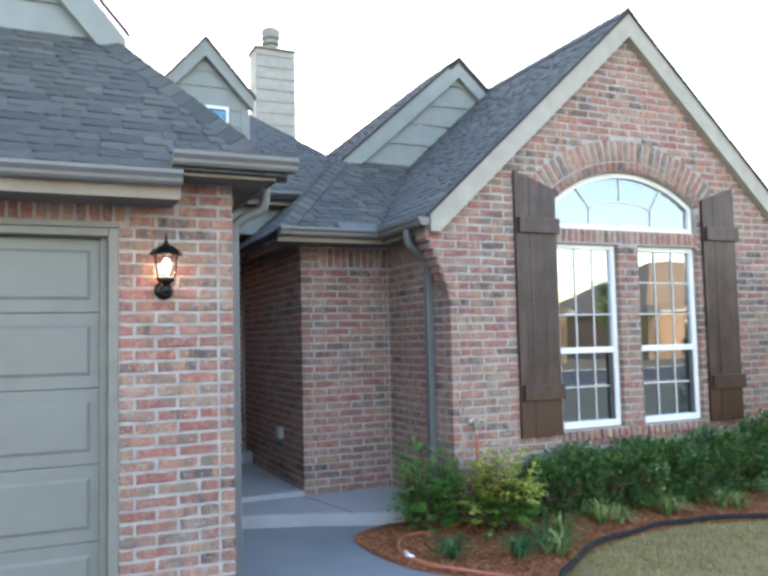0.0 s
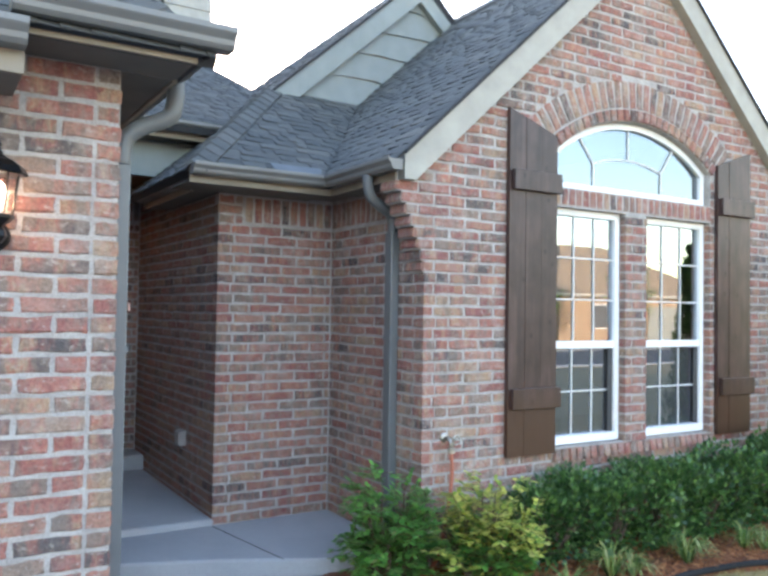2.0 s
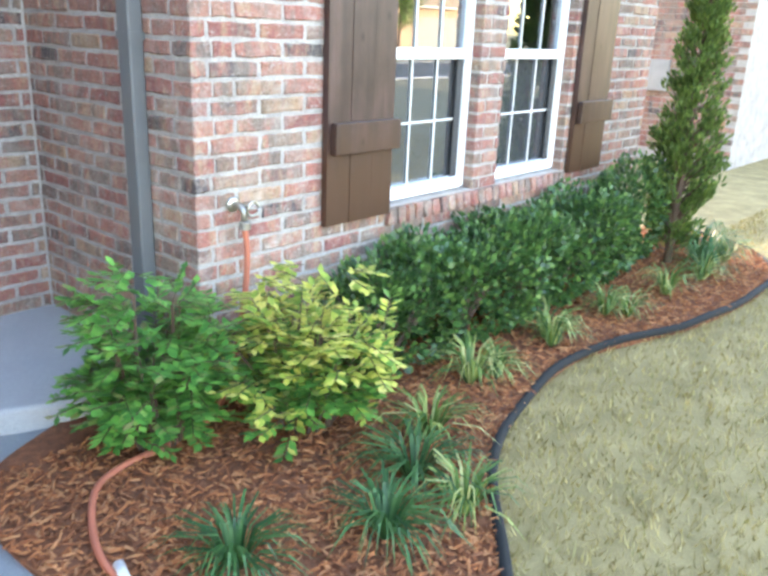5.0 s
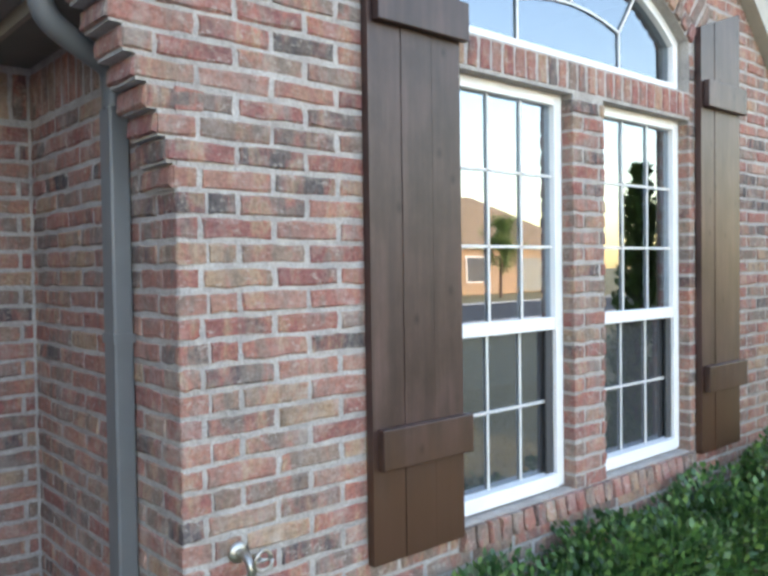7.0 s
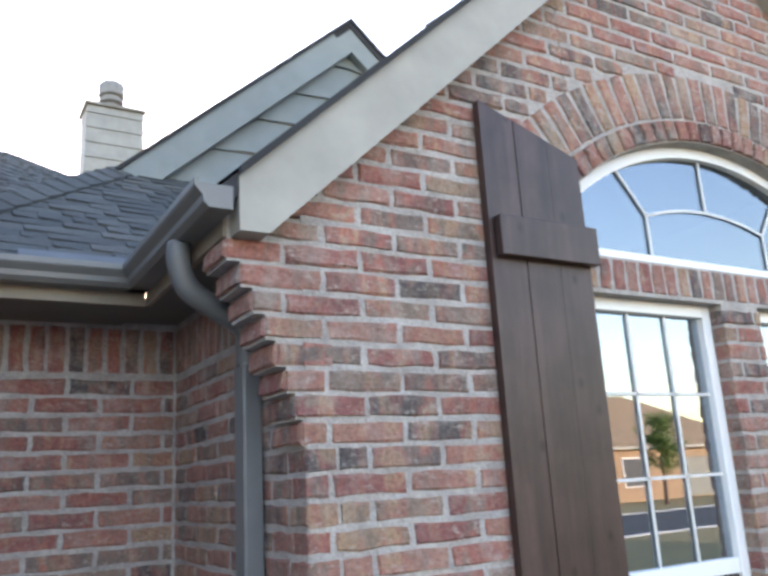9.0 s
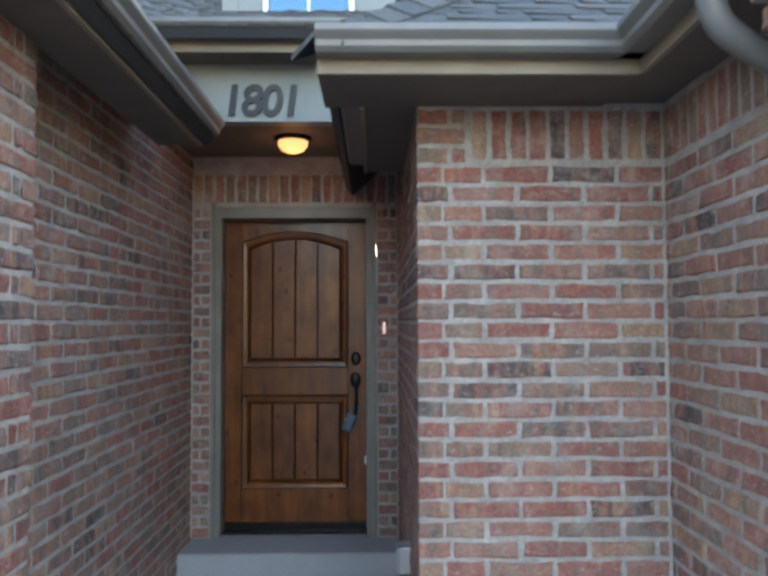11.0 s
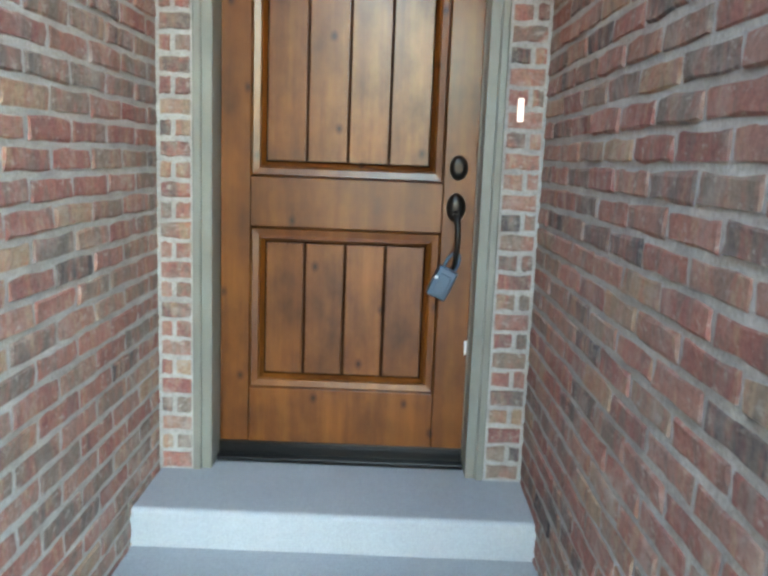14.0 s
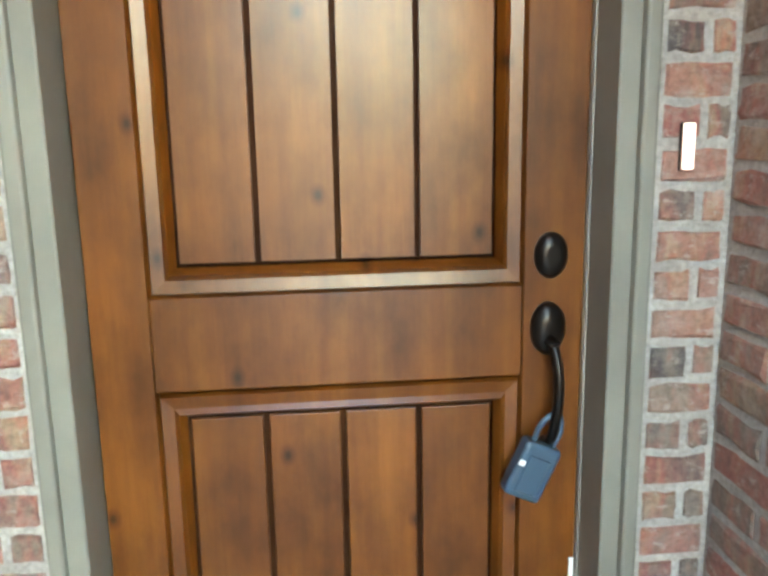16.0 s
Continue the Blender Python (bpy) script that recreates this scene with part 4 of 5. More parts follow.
square_spout(X_SIDE - 0.036, -0.955, -0.10, 2.05, [(0.65, -1.03, 2.40), (0.65, -1.03, 2.34), (0.68, -1.02, 2.265), (0.77, -0.995, 2.215), (0.87, -0.965, 2.17), (0.888, -0.956, 2.11), (0.889, -0.955, 2.04)], "grey painted downspout on the brick return wall")
square_spout(X_GARAGE + 0.036, -2.19, -0.12, 2.09, [(-0.965, -2.22, 2.47), (-0.965, -2.22, 2.37), (-0.99, -2.215, 2.30), (-1.09, -2.20, 2.25), (-1.155, -2.19, 2.19), (-1.17, -2.19, 2.08)], "grey painted downspout on the garage side wall")

# ---- dormer ----
def dormer():
    yf = 1.85
    x0, x1, zb, ze, zt = -1.075, -0.03, 3.3, 4.40, 5.0
    xm = (x0 + x1) / 2
    t = thing("dormer", (xm, yf, zb), "small grey sided roof dormer with white window", "dormer")
    wx0, wx1, wz0, wz1 = -0.80, -0.305, 3.44, 4.195
    s = Shape()
    s.box(x0, x1, yf, yf + 0.05, zb, wz0).box(x0, wx0, yf, yf + 0.05, wz0, wz1).box(wx1, x1, yf, yf + 0.05, wz0, wz1).box(x0, x1, yf, yf + 0.05, wz1, ze)
    s.prism([(x0, yf, ze), (x1, yf, ze), (xm, yf, zt - 0.1)], (0, 0.05, 0))
    s.box(x0, x0 + 0.05, yf + 0.05, yf + 2.6, zb, ze).box(x1 - 0.05, x1, yf + 0.05, yf + 2.6, zb, ze)
    part("dormer_wall", s, SIDING, t)
    z = zb + 0.1
    while z < ze:
        h = min(0.2, ze - z) - 0.004
        for a, b in ((x0 + 0.09, wx0 - 0.055), (wx1 + 0.055, x1 - 0.09)):
            part("siding_board", Shape().prism([(a, yf - 0.014, z), (b, yf - 0.014, z), (b, yf - 0.002, z + h), (a, yf - 0.002, z + h)], (0, 0.02, 0)), SIDING, t)
        z += 0.2
    part("corner_board", Shape().box(x0 - 0.01, x0 + 0.09, yf - 0.022, yf + 0.05, zb, ze), SIDING, t)
    part("corner_board", Shape().box(x1 - 0.09, x1 + 0.01, yf - 0.022, yf + 0.05, zb, ze), SIDING, t)
    for z in (4.46, 4.64, 4.80):
        half = (zt - 0.2 - z) * 0.87
        if half > 0.03:
            part("siding_board", Shape().prism([(xm - half - 0.08, yf - 0.014, z), (xm + half + 0.08, yf - 0.014, z), (xm + max(half - 0.08, 0.01), yf - 0.002, z + 0.16), (xm - max(half - 0.08, 0.01), yf - 0.002, z + 0.16)], (0, 0.02, 0)), SIDING, t)
    e = 0.045
    for sx, xe_ in ((-1, x0 - e), (1, x1 + e)):
        s = Shape().prism([(xe_, yf - 0.10, ze - 0.03), (xm, yf - 0.10, zt), (xm, yf - 0.10, zt - 0.20), (xe_, yf - 0.10, ze - 0.21)], (0, 0.075, 0))
        part("rake_board", s, SIDING, t)
        s = Shape().prism([(xe_ + sx * 0.02, yf - 0.13, ze - 0.03), (xm, yf - 0.13, zt + 0.035), (xm, yf - 0.13, zt), (xe_ + sx * 0.02, yf - 0.13, ze - 0.065)], (0, 2.8, 0))
        part("dormer_roof", s, SHINGLE, t)
    w = part("window_frame", Shape().box(wx0 - 0.032, wx0, yf - 0.035, yf + 0.02, wz0 - 0.032, wz1 + 0.032).box(wx1, wx1 + 0.032, yf - 0.035, yf + 0.02, wz0 - 0.032, wz1 + 0.032)
             .box(wx0, wx1, yf - 0.035, yf + 0.02, wz1, wz1 + 0.032).box(wx0, wx1, yf - 0.035, yf + 0.02, wz0 - 0.032, wz0), WHITE, t, "white window frame")
    part("pane", Shape().box(wx0, wx1, yf + 0.0, yf + 0.004, wz0, wz1), GLASS_DORMER, t)
    part("attic_blind", Shape().box(wx0, wx1, yf + 0.06, yf + 0.07, wz0, wz1), SCREEN, t)
    m = (wx0 + wx1) / 2
    bars(t, yf - 0.012, [((m, wz0), (m, wz1))] + [((wx0, wz0 + (wz1 - wz0) * i / 3), (wx1, wz0 + (wz1 - wz0) * i / 3)) for i in (1, 2)], 0.02)


dormer()


# ---- chimney ----
def chimney():
    x0, x1, y0, y1, zt = 1.78, 2.62, 8.25, 8.8, 7.56
    t = thing("chimney", ((x0 + x1) / 2, (y0 + y1) / 2, 4.0), "tall pale grey sided chimney with metal cap", "chimney")
    part("shaft", Shape().box(x0, x1, y0, y1, 2.9, zt), CHIMNEY, t)
    z = 4.0
    while z < zt - 0.05:
        h = min(0.24, zt - z)
        s = Shape().prism([(x0 - 0.02, y0 - 0.022, z), (x1 + 0.02, y0 - 0.022, z), (x1 + 0.004, y0 - 0.004, z + h), (x0 - 0.004, y0 - 0.004, z + h)], (0, 0.03, 0))
        part("siding_board", s, CHIMNEY, t)
        z += 0.245
    part("cap_flashing", Shape().box(x0 - 0.04, x1 + 0.04, y0 - 0.05, y1 + 0.04, zt, zt + 0.05, 0.01), TAUPE, t)
    flue = Shape().lathe([(0.12, 0), (0.12, 0.14), (0.19, 0.16), (0.19, 0.2), (0.15, 0.22), (0.15, 0.26), (0.2, 0.28), (0.2, 0.46), (0.17, 0.5)], ((x0 + x1) / 2 - 0.02, (y0 + y1) / 2, zt + 0.05), 20)
    part("flue_cap", flue, FLUE, t, "grey metal flue cap", smooth=False)


chimney()


# ---- house number ----
def text_part(name, words, size, m, material, parent, depth=0.008):
    cu = bpy.data.curves.new(name, "FONT")
    cu.body, cu.size, cu.extrude, cu.align_x, cu.align_y = words, size, depth, "CENTER", "CENTER"
    cu.offset, cu.shear = 0.005, 0.12
    tmp = new(name + "_tmp", cu)
    bpy.context.view_layer.update()
    me = bpy.data.meshes.new_from_object(tmp.evaluated_get(bpy.context.evaluated_depsgraph_get()))
    bpy.data.objects.remove(tmp)
    me.materials.clear()
    me.materials.append(material)
    ob = new(name, me)
    return ob


for i, ch in enumerate("1801"):
    ob = text_part("house_number", ch, 0.235, None, BLACK, None)
    ob.matrix_world = pose(-0.925 + 0.106 * i, 1.29, 2.748, 90, 0, 0)
    tagged(ob, "black metal house number digit on the board", "house number", "house number digits")


# ---- front door ----
def front_door():
    x0, x1, z0, z1, y = -1.166, -0.211, 0.185, 2.25, Y_DOOR
    d = thing("door_1", ((x0 + x1) / 2, y, z0), "closed knotty wooden front door with arched plank panels", "door", kind="structure")
    px0, px1 = -1.0, -0.388
    mold = 0.055
    up0, upl, upm = 1.308, 2.055, 2.125
    lo0, lo1 = 0.492, 1.012

    def arch(t):
        return upl + (upm - upl) * (1 - (2 * t - 1) ** 2)

    # stiles and rails
    s = Shape()
    s.box(x0, px0 - mold, y, y + 0.045, z0, z1, 0.003)
    part("stile", s, DOOR, d)
    part("stile", Shape().box(px1 + mold, x1, y, y + 0.045, z0, z1, 0.003), DOOR, d)
    a, b = px0 - mold + 0.001, px1 + mold - 0.001
    part("rail", Shape().box(a, b, y + 0.001, y + 0.045, z0, lo0 - mold, 0.003), DOOR, d)
    part("rail", Shape().box(a, b, y + 0.001, y + 0.045, lo1 + mold, up0 - mold, 0.003), DOOR, d)
    n = 16
    top = [(a + (b - a) * i / n, y + 0.001, arch(i / n) + mold) for i in range(n + 1)]
    part("rail", Shape().prism(top + [(b, y + 0.001, z1), (a, y + 0.001, z1)], (0, 0.044, 0)), DOOR, d)
    # mouldings: a sloped ring round each panel
    def ring(inner, outer, name):
        s = Shape()
        m = len(inner)
        for i in range(m):
            j = (i + 1) % m
            (ax, az), (bx, bz), (cx, cz), (ex, ez) = outer[i], outer[j], inner[j], inner[i]
            mx = lambda p, q, f: p + (q - p) * f
            strips = [(0.0, -0.001), (0.08, 0.012), (0.16, -0.002), (0.60, 0.002), (0.80, -0.005), (1.0, 0.018)]
            for (f0, d0), (f1, d1) in zip(strips, strips[1:]):
                s.add([(mx(ax, ex, f0), y + d0, mx(az, ez, f0)), (mx(bx, cx, f0), y + d0, mx(bz, cz, f0)), (mx(bx, cx, f1), y + d1, mx(bz, cz, f1)), (mx(ax, ex, f1), y + d1, mx(az, ez, f1))], [(0, 1, 2, 3)])
        part(name, s, DOOR, d)

    inner = [(px0, up0), (px1, up0)] + [(px1 + (px0 - px1) * i / n, arch(1 - i / n)) for i in range(n + 1)]
    outer = [(a, up0 - mold), (b, up0 - mold)] + [(b + (a - b) * i / n, arch(1 - i / n) + mold) for i in range(n + 1)]
    ring(inner, outer, "panel_moulding")
    ring([(px0, lo0), (px1, lo0), (px1, lo1), (px0, lo1)], [(a, lo0 - mold), (b, lo0 - mold), (b, lo1 + mold), (a, lo1 + mold)], "panel_moulding")
    # core and sheet behind the planks: shade of gaps and grooves as dark colour
    part("core", Shape().box(x0 - 0.012, x1 + 0.012, y + 0.047, y + 0.062, z0 - 0.01, z1 + 0.012), DOOR_SHADE, d)
    part("panel_back", Shape().box(px0 - 0.01, px1 + 0.01, y + 0.034, y + 0.044, lo0 - 0.01, upm + 0.01), DOOR_SHADE, d)
    w = (px1 - px0) / 4
    for i in range(4):
        p, q = px0 + i * w + (0.007 if i == 0 else 0.006), px0 + (i + 1) * w - (0.007 if i == 3 else 0.006)
        za, zm, zb_ = arch((p - px0) / (px1 - px0)), arch(((p + q) / 2 - px0) / (px1 - px0)), arch((q - px0) / (px1 - px0))
        part("plank", Shape().prism([(p, y + 0.015, up0 + 0.008), (q, y + 0.015, up0 + 0.008), (q, y + 0.015, zb_), ((p + q) / 2, y + 0.015, zm), (p, y + 0.015, za)], (0, 0.012, 0)), DOOR, d)
        part("plank", Shape().box(p, q, y + 0.015, y + 0.027, lo0 + 0.006, lo1 - 0.006, 0.002), DOOR, d)
    part("door_sweep", Shape().box(x0, x1, y - 0.012, y + 0.03, z0 - 0.02, z0 + 0.022, 0.003), BLACK, d)
    part("sweep_trim", Shape().box(x0, x1, y - 0.016, y - 0.001, z0 + 0.022, z0 + 0.034, 0.002), BRONZE, d, "dull metal strip above the sweep")
    part("edge_tag", Shape().box(x1 - 0.012, x1 - 0.002, y - 0.004, y + 0.002, 0.60, 0.655, 0.001), WHITE, d, "small white tag")
    # deadbolt and handle set
    bolt = part("deadbolt", Shape().lathe([(0.034, 0.0), (0.034, -0.006), (0.028, -0.016), (0.016, -0.02), (0.012, -0.02)], (-0.28, y, 1.312), 20, "y"), BRONZE, d, "oil rubbed bronze deadbolt", True)
    for v in bolt.data.vertices:
        v.co.z = (v.co.z - (1.312 - z0)) * 1.35 + 1.312 - z0
    rose = part("handle_rose", Shape().lathe([(0.036, 0.0), (0.036, -0.006), (0.03, -0.018), (0.012, -0.022)], (-0.283, y, 1.165), 20, "y"), BRONZE, d, "bronze handle plate", True)
    for v in rose.data.vertices:
        v.co.z = (v.co.z - (1.165 - z0)) * 1.5 + 1.165 - z0
    grip = smooth_line([(-0.283, y - 0.005, 1.15), (-0.281, y - 0.035, 1.135), (-0.276, y - 0.055, 1.09), (-0.276, y - 0.06, 1.03), (-0.28, y - 0.05, 0.965), (-0.284, y - 0.03, 0.935), (-0.286, y + 0.002, 0.925)], 5)
    part("handle_grip", Shape().tube(grip, 0.0105, 10), BRONZE, d, "curved bronze handle grip", True)
    part("thumb_latch", Shape().box(-0.295, -0.271, y - 0.05, y - 0.018, 1.138, 1.146, 0.003), BRONZE, d)
    # frame
    f = thing("door_frame", ((x0 + x1) / 2, Y_BACK, 0.147), "taupe painted front door frame", "door frame", kind="structure")
    for a, b in ((-1.237, x0 - 0.004), (x1 + 0.004, -0.140)):
        part("jamb", Shape().box(a, b, Y_BACK + 0.015, Y_DOOR + 0.09, 0.147, 2.33, 0.004), TAUPE, f)
        s = Shape()
        e0, e1 = (a, a + 0.03) if a < -0.7 else (b - 0.03, b)
        s.box(e0, e1, Y_BACK - 0.004, Y_BACK + 0.03, 0.147, 2.36, 0.006)
        part("brick_mould", s, TAUPE, f)
    part("head", Shape().box(-1.237, -0.140, Y_BACK + 0.012, Y_DOOR + 0.09, z1 + 0.004, 2.36, 0.004), TAUPE, f)
    part("threshold", Shape().box(x0 - 0.004, x1 + 0.004, Y_DOOR - 0.05, Y_DOOR + 0.09, 0.148, 0.168, 0.004), BLACK, f, "black metal threshold")
    part("weatherstrip", Shape().box(x1 + 0.001, x1 + 0.006, Y_DOOR - 0.012, Y_DOOR + 0.03, 0.19, z1), TAUPE_LIGHT, f)
    # lockbox hung on the grip
    k = thing("lockbox", (-0.32, y - 0.05, 0.84), "blue grey realtor key lockbox hanging from the handle", "lockbox")
    m = Matrix.Translation((-0.325, y - 0.045, 0.885)) @ Matrix.Rotation(radians(25), 4, "Y") @ Matrix.Scale(1.15, 4)
    bm = bmesh.new()
    bmesh.ops.create_cube(bm, size=1.0, matrix=Matrix.Diagonal((0.068, 0.036, 0.104, 1)))
    bmesh.ops.bevel(bm, geom=bm.edges[:], offset=0.008, segments=3, affect="EDGES", profile=0.5)
    part("lockbox_body", Shape().take(bm, m), BLUE, k)
    sh = [m @ Vector(p) for p in ((-0.018, 0, 0.05), (-0.019, 0, 0.08), (-0.008, 0, 0.105), (0.008, 0, 0.105), (0.019, 0, 0.08), (0.018, 0, 0.05))]
    part("shackle", Shape().tube(smooth_line(sh, 5), 0.006, 8), BLUE, k, smooth=True)
    part("sticker", Shape().add([m @ Vector(p) for p in ((-0.033, -0.0185, 0.006), (-0.022, -0.0185, 0.006), (-0.022, -0.0185, 0.016), (-0.033, -0.0185, 0.016), (-0.033, -0.0205, 0.006), (-0.022, -0.0205, 0.006), (-0.022, -0.0205, 0.016), (-0.033, -0.0205, 0.016))],
                                [(4, 5, 6, 7), (0, 1, 5, 4), (1, 2, 6, 5), (2, 3, 7, 6), (3, 0, 4, 7)]), WHITE, k, "small white sticker")
    part("dial_cover", Shape().add([m @ Vector(p) for p in ((-0.02, -0.0195, -0.04), (0.02, -0.0195, -0.04), (0.02, -0.0195, 0.03), (-0.02, -0.0195, 0.03), (-0.018, -0.022, -0.038), (0.018, -0.022, -0.038), (0.018, -0.022, 0.028), (-0.018, -0.022, 0.028))],
                                   [(4, 5, 6, 7), (0, 1, 5, 4), (1, 2, 6, 5), (2, 3, 7, 6), (3, 0, 4, 7)]), BLUE, k)


front_door()

# doorbell
bell = thing("doorbell", (-0.085, Y_BACK, 1.52), "small lit white doorbell button on brick", "doorbell")
part("bell_plate", Shape().box(-0.101, -0.077, Y_BACK - 0.010, Y_BACK + 0.002, 1.478, 1.562, 0.004), BRONZE, bell)
part("bell_button", Shape().box(-0.0995, -0.0785, Y_BACK - 0.018, Y_BACK - 0.009, 1.48, 1.56, 0.004), glow("bell_glow", (1.0, 0.72, 0.6), 0.05), bell, "glowing white button")

# outlet
out = thing("outlet", (-0.03, 0.70, 0.46), "grey weatherproof outlet box on the porch wall", "outlet")
part("outlet_box", Shape().box(-0.05, 0.004, 0.645, 0.755, 0.43, 0.55, 0.006), STEEL, out)
part("outlet_cover", Shape().box(-0.062, -0.049, 0.65, 0.75, 0.44, 0.545, 0.005), STEEL, out)


# ---- garage door ----
def garage_door():
    x0, x1, z1 = GD[0], GD[1] - 0.055, GD[2] - 0.05
    y = Y_GARAGE + 0.09
    d = thing("garage_door", ((x0 + x1) / 2, y, ZW), "closed taupe raised panel garage door", "garage door")
    h = (z1 - ZW) / 5
    part("backing", Shape().box(x0 - 0.03, x1 + 0.03, y + 0.042, y + 0.052, ZW - 0.01, z1 + 0.03), GARAGE, d)
    for r in range(5):
        a, b = ZW + r * h, ZW + (r + 1) * h - 0.0025
        sec = part("door_section", Shape().box(x0, x1, y, y + 0.04, a, b, 0.005), GARAGE, d)
        n = 5
        w = (x1 - x0) / n
        for i in range(n):
            p, q = x0 + i * w + 0.09, x0 + (i + 1) * w - 0.09
            c, e = a + 0.075, b - 0.07
            s = Shape()
            s.add([(p, y - 0.001, c), (q, y - 0.001, c), (q, y - 0.001, e), (p, y - 0.001, e), (p + 0.02, y - 0.012, c + 0.02), (q - 0.02, y - 0.012, c + 0.02), (q - 0.02, y - 0.012, e - 0.02), (p + 0.02, y - 0.012, e - 0.02)],
                  [(0, 1, 5, 4), (1, 2, 6, 5), (2, 3, 7, 6), (3, 0, 4, 7), (4, 5, 6, 7)])
            part("raised_panel", s, GARAGE, sec)
    f = thing("garage_frame", (GD[1], Y_GARAGE, ZW), "taupe painted garage door frame", "door frame", kind="structure")
    part("jamb", Shape().box(x1 + 0.002, GD[1], Y_GARAGE - 0.012, Y_GARAGE + 0.15, ZW, GD[2], 0.005), TAUPE, f)
    part("stop", Shape().box(x1 - 0.04, x1 + 0.001, Y_GARAGE + 0.05, Y_GARAGE + 0.088, ZW, z1 + 0.02, 0.003), TAUPE, f)
    part("jamb", Shape().box(GD[0] - 0.05, GD[0] - 0.002, Y_GARAGE - 0.012, Y_GARAGE + 0.15, ZW, GD[2], 0.005), TAUPE, f)
    part("head", Shape().box(GD[0], x1, Y_GARAGE - 0.010, Y_GARAGE + 0.15, z1 + 0.002, GD[2], 0.005), TAUPE, f)
    part("head_trim", Shape().box(GD[0], GD[1] + 0.01, Y_GARAGE - 0.03, Y_GARAGE + 0.01, GD[2], GD[2] + 0.03, 0.005), TAUPE, f)


garage_door()


# ---- wall lantern ----
def lantern():
    x, y, z = -1.633, Y_GARAGE, 1.76
    yc = y - 0.115
    t = thing("wall_lantern", (x, y, z), "lit black metal coach lantern on the garage brick", "lantern")
    part("wall_plate", Shape().lathe([(0.055, 0.0), (0.055, -0.012), (0.04, -0.024), (0.02, -0.03)], (x, y, z), 18, "y"), BLACK, t, smooth=True)
    part("arm", Shape().tube(smooth_line([(x, y - 0.02, z), (x, y - 0.06, z - 0.02), (x, yc, z - 0.005), (x, yc, z + 0.03)], 5), 0.011, 8), BLACK, t, smooth=True)
    part("base_cup", Shape().lathe([(0.006, -0.035), (0.022, -0.028), (0.034, -0.008), (0.030, 0.012), (0.020, 0.024), (0.042, 0.040), (0.054, 0.052), (0.054, 0.064)], (x, yc, z), 8), BLACK, t)
    for i in range(8):
        a = 2 * math.pi * (i + 0.5) / 8
        c, s = math.cos(a), math.sin(a)
        part("glass_bar", Shape().tube([(x + 0.05 * c, yc + 0.05 * s, z + 0.06), (x + 0.068 * c, yc + 0.068 * s, z + 0.20)], 0.0035, 5), BLACK, t)
    g = part("lantern_glass", Shape().lathe([(0.047, 0.06), (0.066, 0.20)], (x, yc, z), 8), CLEAR, t)
    g.visible_shadow = False
    part("roof_cap", Shape().lathe([(0.088, 0.196), (0.094, 0.203), (0.082, 0.222), (0.055, 0.243), (0.028, 0.255), (0.02, 0.262)], (x, yc, z), 8), BLACK, t)
    part("finial", Shape().lathe([(0.012, 0.26), (0.016, 0.272), (0.007, 0.284), (0.010, 0.297), (0.003, 0.325)], (x, yc, z), 10), BLACK, t, smooth=True)
    part("bulb", Shape().lathe([(0.012, 0.085), (0.014, 0.10), (0.026, 0.125), (0.028, 0.145), (0.018, 0.168), (0.004, 0.18)], (x, yc, z), 14), glow("bulb_glow", (1.0, 0.78, 0.5), 2.0), t, "glowing warm bulb", True)
    t.scale = (1.02, 1.02, 1.02)
    lamp("lantern_light", (x, y - 0.092, z + 0.12), 0.38, 0.02, (1.0, 0.60, 0.28))


lantern()

# porch light
pl = thing("porch_light", (-0.64, 1.75, 2.587), "lit flush porch ceiling light with brass rim", "ceiling light")
part("canopy", Shape().lathe([(0.10, 0.08), (0.11, 0.06), (0.115, 0.04), (0.105, 0.03)], (-0.64, 1.75, 2.612), 20), BRONZE, pl, smooth=True)
part("bowl", Shape().lathe([(0.09, 0.035), (0.088, 0.005), (0.065, -0.025), (0.03, -0.038), (0.005, -0.04)], (-0.64, 1.75, 2.612), 20), glow("bowl_glow", (1.0, 0.50, 0.16), 0.16), pl, "glowing amber glass bowl", True)
lamp("porch_light_glow", (-0.64, 1.75, 2.50), 0.09, 0.06, (1.0, 0.45, 0.16))
# ---- planting bed ----
ZB = -0.125
bed_loop = [(p.x, p.y, ZB) for p in walk_edge[:len(walk_edge) - 18]] + [(p.x, p.y, ZB) for p in lawn_edge] + [(5.5, -1.2, ZB), (X_SIDE - 0.05, -1.2, ZB), (X_SIDE - 0.05, -1.0, ZB)]
solid("mulch_bed", Shape().prism(bed_loop, (0, 0, -0.15)), MULCH, "red brown bark mulch planting bed", "mulch bed", "structure")
edge_pts = [(p.x, p.y, -0.125 + 0.006 * math.sin(9 * p.x)) for p in lawn_edge]
solid("edging", Shape().tube(edge_pts, 0.022, 8), EDGING, "black plastic lawn edging around the bed", "edging", "structure", smooth=True)


def inside(x, y, loop):
    c = False
    for (x0, y0, _), (x1, y1, _) in zip(loop, loop[1:] + loop[:1]):
        if (y0 > y) != (y1 > y) and x < (x1 - x0) * (y - y0) / (y1 - y0) + x0:
            c = not c
    return c


